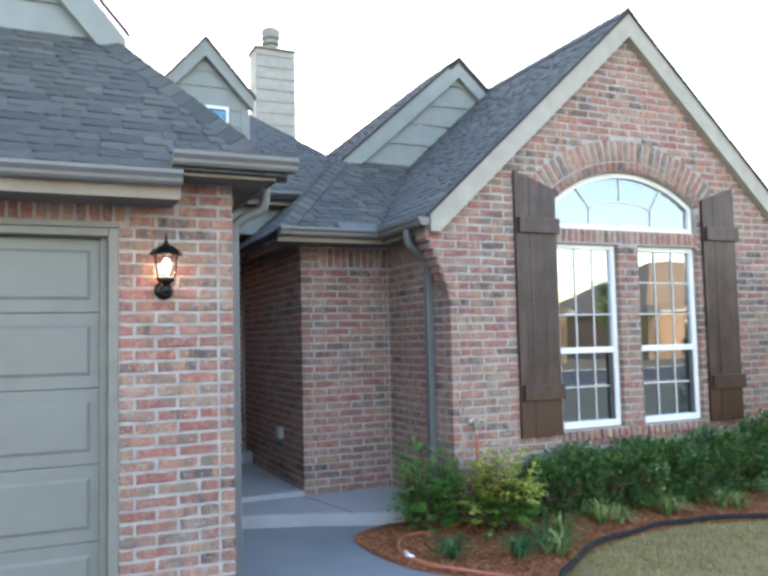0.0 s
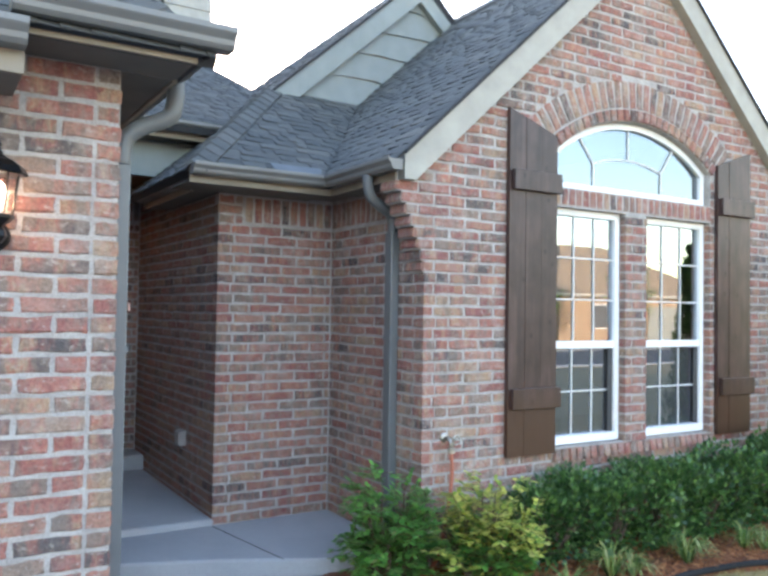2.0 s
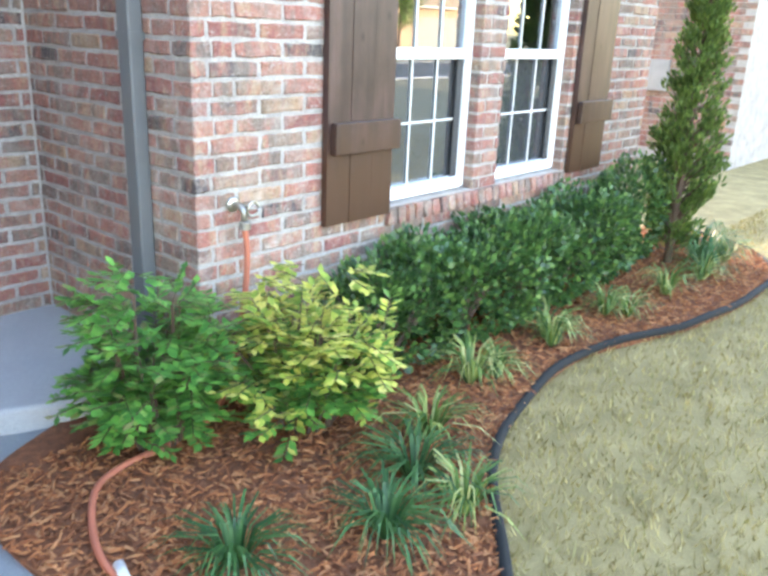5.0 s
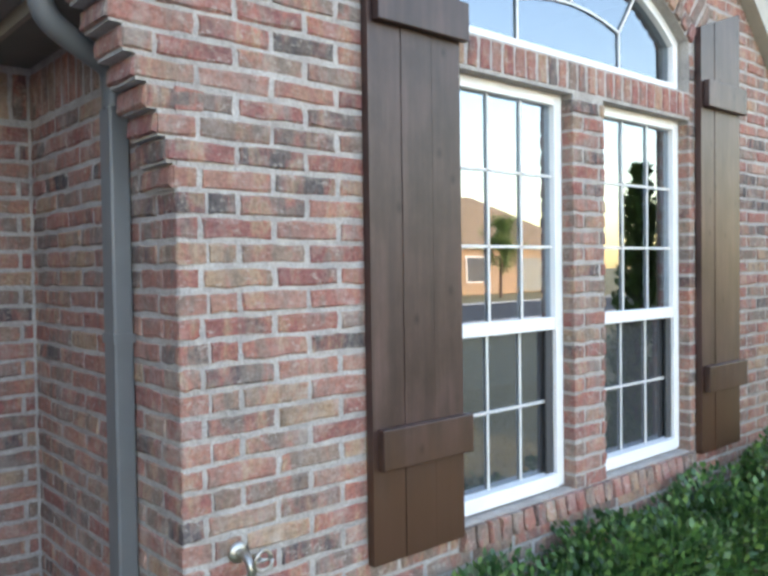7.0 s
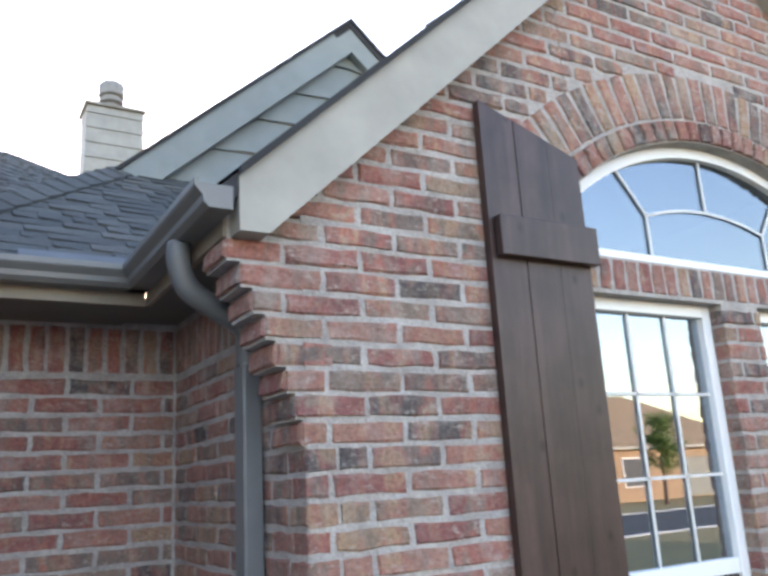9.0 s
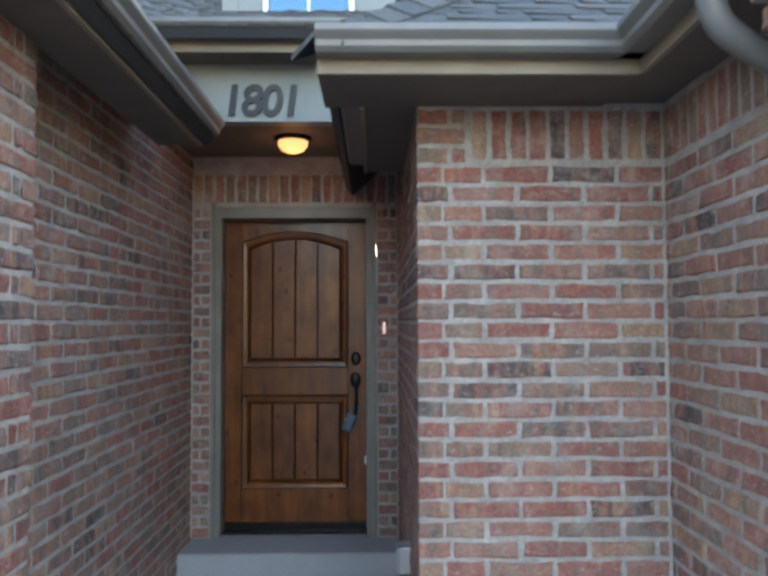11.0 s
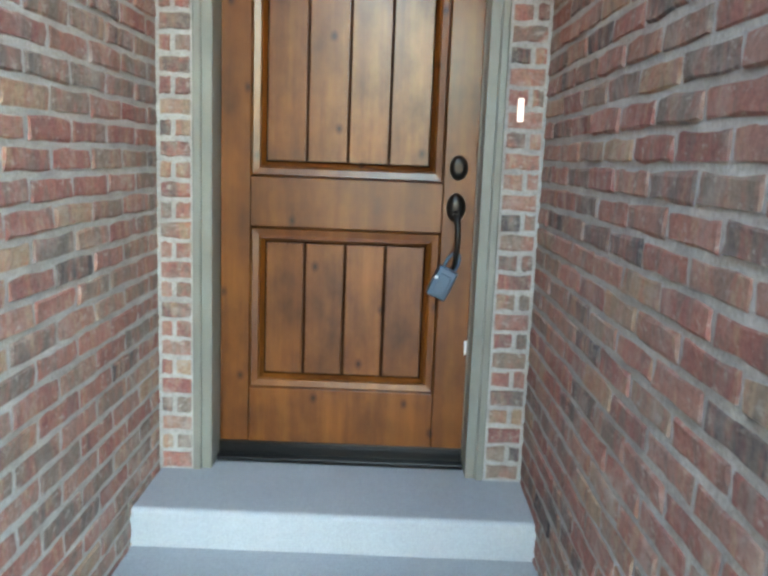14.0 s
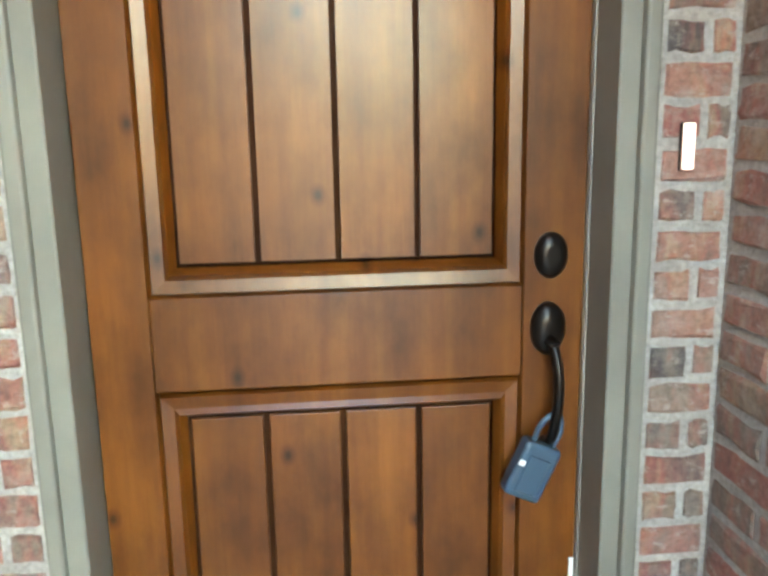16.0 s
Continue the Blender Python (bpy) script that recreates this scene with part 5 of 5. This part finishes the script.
CHIP = leaf_material("mulch_chip", [(0.0, (0.16, 0.055, 0.022)), (0.3, (0.28, 0.095, 0.036)), (0.6, (0.40, 0.145, 0.055)), (0.85, (0.52, 0.235, 0.105)), (1.0, (0.22, 0.09, 0.045))], 0.9)
chips = Shape()
r = random.Random(11)
made = 0
while made < 17000:
    x, y = r.uniform(-0.1, 5.6), r.uniform(-3.1, -1.25)
    if not inside(x, y, bed_loop):
        continue
    made += 1
    L, W, a = r.uniform(0.009, 0.030), r.uniform(0.0035, 0.008), r.uniform(0, math.pi)
    m = Matrix.Translation((x, y, ZB + r.uniform(0.0, 0.018))) @ Euler((r.uniform(-0.5, 0.5), r.uniform(-0.4, 0.4), a)).to_matrix().to_4x4()
    chips.add([m @ Vector(p) for p in ((-L, -W, 0), (L, -W * 0.6, 0), (L * 0.9, W, 0), (-L, W * 0.7, 0), (0, 0, 0.006))], [(0, 1, 4), (1, 2, 4), (2, 3, 4), (3, 0, 4)])
solid("mulch", chips, CHIP, "red brown shredded bark mulch chips", "mulch", "stuff")


# lawn blades
GRASS = leaf_material("dormant_grass", [(0.0, (0.20, 0.155, 0.05)), (0.35, (0.34, 0.26, 0.10)), (0.7, (0.47, 0.37, 0.17)), (0.9, (0.20, 0.185, 0.06)), (1.0, (0.56, 0.45, 0.24))], 0.8)
lawn_loop = [(p.x, p.y, 0) for p in lawn_edge] + [(9.0, -1.6, 0), (9.0, -7, 0), (1.0, -7, 0), (0.95, -4.3, 0), (0.8, -3.55, 0)]
gv, gf = [], []
made = 0
while made < 42000:
    x = 0.6 + 8.2 * r.random() ** 1.6
    y = -1.7 - 4.6 * r.random() ** 1.3
    if not inside(x, y, lawn_loop):
        continue
    made += 1
    a, h, w = r.uniform(0, 6.28), r.uniform(0.018, 0.05), r.uniform(0.0025, 0.005)
    lean = r.uniform(0.01, 0.035)
    c, s = math.cos(a), math.sin(a)
    b = r.uniform(0, 6.28)
    k = len(gv)
    gv += [(x - c * w, y - s * w, -0.172), (x + c * w, y + s * w, -0.172), (x + lean * math.cos(b), y + lean * math.sin(b), -0.172 + h)]
    gf.append((k, k + 1, k + 2))
gs = Shape()
gs.v, gs.f = [Vector(p) for p in gv], gf
solid("grass", gs, GRASS, "short dormant tan and olive lawn grass", "grass", "stuff")


# ---- shrubs ----
def leaf_shape(s, p, d, up, L, W, fold=0.25):
    """A pointed leaf of two bent halves from p along d."""
    side = d.cross(up)
    if side.length < 1e-4:
        side = Vector((1, 0, 0))
    side.normalize()
    nrm = side.cross(d).normalized()
    mid = p + d * (L * 0.5) - nrm * (W * fold)
    tip = p + d * L - nrm * (L * 0.12)
    s.add([p, mid + side * W, tip, mid - side * W], [(0, 1, 2), (0, 2, 3)])


def rand_dir(r, low=-1.0):
    z = r.uniform(low, 1)
    a = r.uniform(0, 2 * math.pi)
    q = math.sqrt(max(0, 1 - z * z))
    return Vector((q * math.cos(a), q * math.sin(a), z))


STEM = plain("stem_bark", (0.09, 0.055, 0.035), 0.8)
HEDGE = leaf_material("hedge_leaf", [(0.0, (0.024, 0.064, 0.022)), (0.4, (0.042, 0.110, 0.030)), (0.75, (0.080, 0.175, 0.042)), (1.0, (0.17, 0.28, 0.075))], 0.34)
NANDINA = leaf_material("nandina_leaf", [(0.0, (0.05, 0.16, 0.035)), (0.4, (0.10, 0.30, 0.055)), (0.85, (0.20, 0.44, 0.085)), (1.0, (0.24, 0.24, 0.09))], 0.4)
NANDINA_GOLD = leaf_material("nandina_gold_leaf", [(0.0, (0.12, 0.24, 0.04)), (0.4, (0.36, 0.43, 0.07)), (0.8, (0.66, 0.61, 0.13)), (1.0, (0.75, 0.66, 0.22))], 0.4)
LIRI = leaf_material("liriope_leaf", [(0.0, (0.04, 0.11, 0.03)), (0.5, (0.11, 0.19, 0.035)), (0.8, (0.30, 0.34, 0.10)), (1.0, (0.46, 0.45, 0.20))], 0.45)
LIRI_DARK = leaf_material("liriope_dark_leaf", [(0.0, (0.02, 0.07, 0.02)), (0.6, (0.045, 0.13, 0.035)), (1.0, (0.09, 0.19, 0.06))], 0.45)
CYPRESS = leaf_material("cypress_scale", [(0.0, (0.045, 0.085, 0.015)), (0.5, (0.09, 0.16, 0.028)), (1.0, (0.18, 0.25, 0.05))], 0.6)


def hedge_shrub(loc, rx, ry, h, seed, leaves=3600):
    r = random.Random(seed)
    t = thing("hedge_shrub", loc, "clipped dark green broadleaf hedge shrub", "shrub", "hedge under the window")
    base = Vector(loc)
    for i in range(9):
        st = Shape()
        a = r.uniform(0, 6.28)
        e = base + Vector((rx * 0.6 * math.cos(a), ry * 0.6 * math.sin(a), h * r.uniform(0.55, 0.85)))
        st.tube([base + Vector((r.uniform(-.06, .06), r.uniform(-.04, .04), -0.02)), base.lerp(e, 0.5) + Vector((0, 0, 0.04)), e], [0.010, 0.007, 0.003], 5)
        part("stem", st, STEM, t)
    s = Shape()
    lumps = [(rand_dir(r, -0.1), r.uniform(0.2, 0.55)) for _ in range(16)]
    for i in range(leaves):
        d = rand_dir(r, -0.65)
        rad = r.uniform(0.55, 1.0) ** 0.5
        bulge = 1.0 + sum(w * max(0, d.dot(q) - 0.72) for q, w in lumps) * 1.6
        e = 0.62
        sq = Vector([math.copysign(abs(c) ** e, c) for c in d])
        p = base + Vector((sq.x * rx * rad * bulge, sq.y * ry * rad * bulge, h * 0.5 + sq.z * h * 0.5 * rad * bulge))
        out = (d + rand_dir(r) * 0.7 + Vector((0, 0, 0.35))).normalized()
        leaf_shape(s, p, out, rand_dir(r), r.uniform(0.03, 0.052), r.uniform(0.010, 0.016))
    for i in range(60):
        x, y = r.uniform(-rx, rx) * 0.9, r.uniform(-ry, ry) * 0.9
        p = base + Vector((x, y, h * 0.9))
        q = p + Vector((r.uniform(-.03, .03), r.uniform(-.03, .03), r.uniform(0.06, 0.13)))
        for j in range(9):
            leaf_shape(s, p.lerp(q, j / 8), (rand_dir(r, 0.0)).normalized(), rand_dir(r), r.uniform(0.02, 0.035), 0.008)
    part("foliage", s, HEDGE, t)
    return t


hedge_x = [1.80, 2.34, 2.84, 3.34, 3.84]
for i, x in enumerate(hedge_x):
    hedge_shrub((x, -1.59 - 0.02 * (i % 2), ZB), 0.33, 0.205, 0.44 + 0.03 * ((i * 7) % 3), 40 + i)
hedge_shrub((4.30, -1.56, ZB), 0.24, 0.20, 0.58, 77, 2600)


def nandina(loc, h, spread, seed, gold, stems=26):
    r = random.Random(seed)
    label = "golden yellow green nandina shrub in the mulch" if gold else "bright green nandina shrub beside the slab"
    t = thing("nandina_shrub", loc, label, "shrub")
    base = Vector(loc)
    low, high = Shape(), Shape()
    for i in range(stems):
        st = Shape()
        a, k = r.uniform(0, 6.28), r.random() ** 0.6
        top = base + Vector((spread * k * math.cos(a), spread * k * math.sin(a), h * r.uniform(0.35, 1.0) * (1.05 - 0.35 * k)))
        root = base + Vector((0.08 * math.cos(a), 0.08 * math.sin(a), -0.02))
        st.tube([root, root.lerp(top, 0.5) + Vector((0, 0, 0.03)), root.lerp(top, 0.86)], [0.006, 0.005, 0.003], 5)
        for j in range(9):
            f = r.uniform(0.30, 1.05)
            p = root.lerp(top, f)
            d = (rand_dir(r, -0.15) + Vector((math.cos(a), math.sin(a), 0)) * 0.6).normalized()
            L = r.uniform(0.09, 0.17)
            q = p + d * L - Vector((0, 0, L * 0.18))
            st.tube([p, q], 0.0018, 4)
            for n in range(12):
                w = p.lerp(q, 0.25 + 0.75 * n / 11)
                side = d.cross(ZUP).normalized() * (1 if n % 2 else -1)
                ld = (side * 0.8 + d * 0.7 + Vector((0, 0, r.uniform(-0.35, 0.25)))).normalized()
                use = high if gold and (f > 0.68 or r.random() < 0.15) else low
                leaf_shape(use, w, ld, ZUP, r.uniform(0.038, 0.064), r.uniform(0.010, 0.0165))
        part("stem", st, STEM, t)
    part("foliage", low, NANDINA, t, "green leaflets")
    if gold:
        part("golden_foliage", high, NANDINA_GOLD, t, "yellow green leaflets at the tips")
    return t


nandina((0.61, -1.44, ZB), 0.76, 0.245, 5, False, 42)
nandina((1.10, -1.74, ZB), 0.76, 0.32, 6, True, 48)


def liriope(loc, seed, size, dark):
    r = random.Random(seed)
    t = thing("liriope_clump", loc, "dark green liriope grass clump" if dark else "variegated pale green liriope clump", "ornamental grass", "liriope along the bed")
    base = Vector(loc)
    s = Shape()
    for i in range(90 if dark else 60):
        a = r.uniform(0, 6.28)
        out = Vector((math.cos(a), math.sin(a), 0))
        side = Vector((-out.y, out.x, 0)) * r.uniform(0.003, 0.006)
        L, hgt = size * r.uniform(0.55, 1.1), size * r.uniform(0.45, 1.0) * (0.72 if dark else 0.9)
        pts = [base + out * 0.015, base + out * L * 0.35 + ZUP * hgt * 0.75, base + out * L * 0.75 + ZUP * hgt * 0.85, base + out * L * 1.1 + ZUP * hgt * 0.45]
        k = len(s.v)
        s.add([pts[0] - side, pts[0] + side, pts[1] - side, pts[1] + side, pts[2] - side * 0.7, pts[2] + side * 0.7, pts[3]], [(0, 1, 3, 2), (2, 3, 5, 4), (4, 5, 6)])
    part("foliage", s, LIRI_DARK if dark else LIRI, t)


for i, (x, y, z, dark) in enumerate([(0.36, -2.22, 0.17, 1), (0.78, -2.44, 0.18, 1), (1.10, -2.30, 0.19, 1), (1.06, -2.55, 0.15, 0), (1.36, -2.16, 0.17, 0), (1.90, -1.98, 0.17, 0), (2.05, -2.02, 0.13, 0), (2.66, -1.93, 0.16, 0), (2.58, -2.02, 0.15, 0),
                                    (3.22, -2.0, 0.15, 0), (3.30, -2.10, 0.13, 0), (3.86, -2.10, 0.17, 0), (4.35, -2.15, 0.16, 0), (4.95, -2.10, 0.17, 0), (4.62, -2.08, 0.27, 1), (4.80, -1.95, 0.30, 1)]):
    liriope((x, y, ZB), 100 + i, z * 1.5, bool(dark))


def cypress(name, loc, h, rad, seed, label, tufts=7600):
    r = random.Random(seed)
    t = thing(name, loc, label, "tree")
    base = Vector(loc)
    part("trunk", Shape().tube([base - ZUP * 0.03, base + ZUP * h * 0.5, base + ZUP * h * 0.95], [0.03, 0.02, 0.004], 8), STEM, t)
    limbs, s = Shape(), Shape()
    for i in range(220):
        f = r.random() ** 1.25
        a = r.uniform(0, 6.28)
        w = rad * (1 - f) ** 0.8 * min(1.0, 0.6 + 3 * f) + 0.025
        p = base + ZUP * (0.06 + f * h * 0.93)
        q = p + Vector((w * math.cos(a), w * math.sin(a), w * 1.1)) * r.uniform(0.75, 1.05)
        limbs.tube([p, p.lerp(q, 0.5) + ZUP * -0.01, q], [0.006, 0.004, 0.002], 4)
        for j in range(tufts // 220):
            c = p.lerp(q, r.uniform(0.35, 1.08)) + rand_dir(r) * 0.035
            up = (q - p).normalized() + rand_dir(r) * 0.5 + ZUP * 0.6
            for n in range(3):
                leaf_shape(s, c, (up + rand_dir(r) * 0.45).normalized(), rand_dir(r), r.uniform(0.03, 0.06), r.uniform(0.005, 0.009))
    part("branch_work", limbs, STEM, t)
    part("crown", s, CYPRESS, t)
    return t


cypress("cypress_tree", (4.56, -1.83, ZB), 2.36, 0.25, 21, "slender columnar green cypress at the wall corner")

# ---- hose and spigot ----
bib = thing("spigot", (1.10, Y_GABLE, 0.70), "weathered metal hose spigot on the brick", "spigot")
part("spigot_body", Shape().tube([(1.10, Y_GABLE + 0.01, 0.705), (1.10, Y_GABLE - 0.05, 0.705), (1.10, Y_GABLE - 0.075, 0.685), (1.10, Y_GABLE - 0.08, 0.65)], 0.014, 10), BRASS, bib, smooth=True)
part("spigot_flange", Shape().lathe([(0.032, 0.0), (0.032, -0.008), (0.015, -0.014)], (1.10, Y_GABLE, 0.705), 16, "y"), BRASS, bib, smooth=True)
part("vacuum_breaker", Shape().lathe([(0.018, 0.0), (0.024, 0.004), (0.024, 0.03), (0.016, 0.036)], (1.10, Y_GABLE - 0.08, 0.615), 12), BRASS, bib)
wheel = Shape()
ring_pts = [(1.125 + 0.03 * math.cos(i * 0.5236), Y_GABLE - 0.10 + 0.006 * math.sin(i), 0.70 + 0.03 * math.sin(i * 0.5236)) for i in range(13)]
wheel.tube(ring_pts, 0.006, 6)
wheel.tube([(1.125, Y_GABLE - 0.05, 0.70), (1.125, Y_GABLE - 0.102, 0.70)], 0.007, 6)
wheel.tube([(1.097, Y_GABLE - 0.10, 0.70), (1.153, Y_GABLE - 0.10, 0.70)], 0.004, 6)
part("hand_wheel", wheel, BRASS, bib, "pale metal hand wheel", True)
hose_path = smooth_line([(1.10, Y_GABLE - 0.08, 0.62), (1.105, Y_GABLE - 0.085, 0.50), (1.085, Y_GABLE - 0.09, 0.34), (1.03, Y_GABLE - 0.10, 0.12), (0.93, Y_GABLE - 0.14, -0.05), (0.70, -1.50, -0.108), (0.42, -1.52, -0.108), (0.26, -1.60, -0.108), (0.12, -1.85, -0.106),
                         (0.085, -2.06, -0.106), (0.13, -2.30, -0.106), (0.24, -2.50, -0.106), (0.40, -2.72, -0.106), (0.58, -2.98, -0.108), (0.72, -3.22, -0.12), (0.88, -3.6, -0.13), (0.9, -4.2, -0.13)], 6)
hose = thing("garden_hose", hose_path[-1], "faded orange red rubber garden hose in the bed", "hose")
part("hose_line", Shape().tube(hose_path, 0.0125, 8), HOSE, hose, smooth=True)
part("hose_coupling", Shape().tube([(0.115, -1.99, -0.103), (0.09, -2.07, -0.103), (0.10, -2.14, -0.103)], 0.018, 10), WHITE, hose, "white plastic coupling", True)

# ---- neighbouring houses ----
TAN_ROOF = plain("far_roof", (0.25, 0.175, 0.105), 0.9, vary=0.25, scale=3.0)
FAR_BRICK = ground_material("far_brick", [(0.3, (0.24, 0.155, 0.095)), (0.7, (0.36, 0.245, 0.15))], 14.0, 0.9, 60.0)
ROAD = ground_material("asphalt", [(0.3, (0.045, 0.045, 0.046)), (0.7, (0.065, 0.064, 0.062))], 1.0)


def house(name, x0, x1, y0, y1, zt, rise, label, face, over=0.4):
    """A brick house with a hip roof. face: the sides that have windows and doors, as (axis, at, from, to, low, high, what)."""
    t = thing(name, ((x0 + x1) / 2, (y0 + y1) / 2, -0.2), label, "house")
    part("wall", Shape().box(x0, x1, y0, y1, -0.2, zt), FAR_BRICK, t)
    s = Shape()
    k = min(x1 - x0, y1 - y0) / 2 + over
    a, b, c, d = x0 - over, x1 + over, y0 - over, y1 + over
    if x1 - x0 > y1 - y0:
        r0, r1 = (a + k, (c + d) / 2, zt + rise), (b - k, (c + d) / 2, zt + rise)
        s.add([(a, c, zt), (b, c, zt), (b, d, zt), (a, d, zt), r0, r1], [(0, 1, 5, 4), (1, 2, 5), (2, 3, 4, 5), (3, 0, 4), (3, 2, 1, 0)])
    else:
        r0, r1 = ((a + b) / 2, c + k, zt + rise), ((a + b) / 2, d - k, zt + rise)
        s.add([(a, c, zt), (b, c, zt), (b, d, zt), (a, d, zt), r0, r1], [(0, 1, 4), (1, 2, 5, 4), (2, 3, 5), (3, 0, 4, 5), (3, 2, 1, 0)])
    part("roof", s, TAN_ROOF, t)
    part("fascia", Shape().box(a, b, c, d, zt - 0.16, zt - 0.005), TAUPE_LIGHT, t)
    for axis, at, p, q, lo, hi, what in face:
        if axis == "y":
            g = part(what, Shape().box(p, q, at, at + 0.06, lo, hi), WHITE if what == "window" else GARAGE, t)
            if what == "window":
                part("pane", Shape().box(p + 0.06, q - 0.06, at + 0.055, at + 0.07, lo + 0.06, hi - 0.06), SCREEN, g)
        else:
            g = part(what, Shape().box(at - 0.05, at, p, q, lo, hi), STEEL, t)
    return t


house("neighbour_house", 9.6, 19, -0.6, 12, 2.75, 1.5, "brick neighbouring house with grey hip roof", [("x", 9.6, 0.35, 0.85, 0.75, 1.15, "meter_box")])
NB = bpy.data.objects["neighbour_house"]
NB_ROWS = Shape()
for k in range(0, 36):
    z = 0.0 + k * 0.075
    y = -0.6 + (0.125 if k % 2 else 0)
    while y < 4.5:
        NB_ROWS.add([(9.592, y, z), (9.592, y + 0.24, z), (9.592, y + 0.24, z + 0.066), (9.592, y, z + 0.066), (9.61, y, z), (9.61, y + 0.24, z), (9.61, y + 0.24, z + 0.066), (9.61, y, z + 0.066)],
                    [(0, 1, 2, 3), (0, 4, 5, 1), (1, 5, 6, 2), (2, 6, 7, 3), (3, 7, 4, 0)])
        y += 0.25
NB_BRICK = BRICK
part("bricks", NB_ROWS, NB_BRICK, NB, kind="stuff")
next(q for q in NB.children if q.name.startswith("wall")).data.materials[0] = MORTAR
house("house_across", -9, 6, -40, -30, 2.8, 3.4, "tan brick house across the street in sunlight", [("y", -29.99, -7, -2.2, -0.1, 2.1, "garage_door"), ("y", -29.99, 1.5, 3.2, 0.6, 2.2, "window")])
house("house_across", 9, 25, -42, -31, 2.8, 3.8, "tan brick house across the street in sunlight", [("y", -30.99, 18, 22.8, -0.1, 2.1, "garage_door"), ("y", -30.99, 11.5, 13.5, 0.6, 2.2, "window")])
house("house_across", 31, 46, -42, -31, 2.8, 3.6, "tan brick house across the street in sunlight", [("y", -30.99, 39, 43.8, -0.1, 2.1, "garage_door"), ("y", -30.99, 34, 36, 0.6, 2.2, "window")])
house("house_across", -27, -12, -41, -31, 2.8, 3.6, "tan brick house across the street in sunlight", [("y", -30.99, -25, -20.2, -0.1, 2.1, "garage_door"), ("y", -30.99, -16, -14, 0.6, 2.2, "window")])
solid("road", Shape().box(-200, 200, -22.5, -15, -0.3, -0.162), ROAD, "grey asphalt residential street", "road", "structure")
solid("kerb", Shape().box(-200, 200, -15, -14.8, -0.3, -0.12, 0.02), CONCRETE, "concrete street kerb", "kerb", "structure")
solid("kerb", Shape().box(-200, 200, -22.7, -22.5, -0.3, -0.12, 0.02), CONCRETE, "concrete street kerb", "kerb", "structure")


# ---- trees across the street, seen in the window glass ----
def street_tree(loc, h, spread, seed):
    r = random.Random(seed)
    t = thing("street_tree", loc, "young leafy tree across the street", "tree", "street trees")
    base = Vector(loc)
    part("trunk", Shape().tube([base - ZUP * 0.05, base + Vector((0.05, 0.03, h * 0.45)), base + Vector((-0.04, 0.0, h * 0.9))], [0.11, 0.07, 0.015], 8), STEM, t)
    s = Shape()
    for i in range(26):
        f = r.uniform(0.3, 0.92)
        a = r.uniform(0, 6.28)
        p = base + ZUP * h * f
        reach = spread * (1.15 - f) ** 0.5 * r.uniform(0.6, 1.1)
        q = p + Vector((math.cos(a) * reach, math.sin(a) * reach, reach * 0.55))
        part("limb", Shape().tube([p, p.lerp(q, 0.5) + ZUP * 0.05, q], [0.03, 0.02, 0.006], 5), STEM, t)
        for j in range(150):
            c = p.lerp(q, r.uniform(0.3, 1.1)) + rand_dir(r) * r.uniform(0.05, 0.42)
            leaf_shape(s, c, rand_dir(r), rand_dir(r), r.uniform(0.09, 0.16), r.uniform(0.03, 0.05))
    part("crown", s, CYPRESS, t)


street_tree((25.5, -27.0, -0.17), 4.6, 1.5, 61)
street_tree((32.0, -26.5, -0.17), 4.2, 1.4, 62)
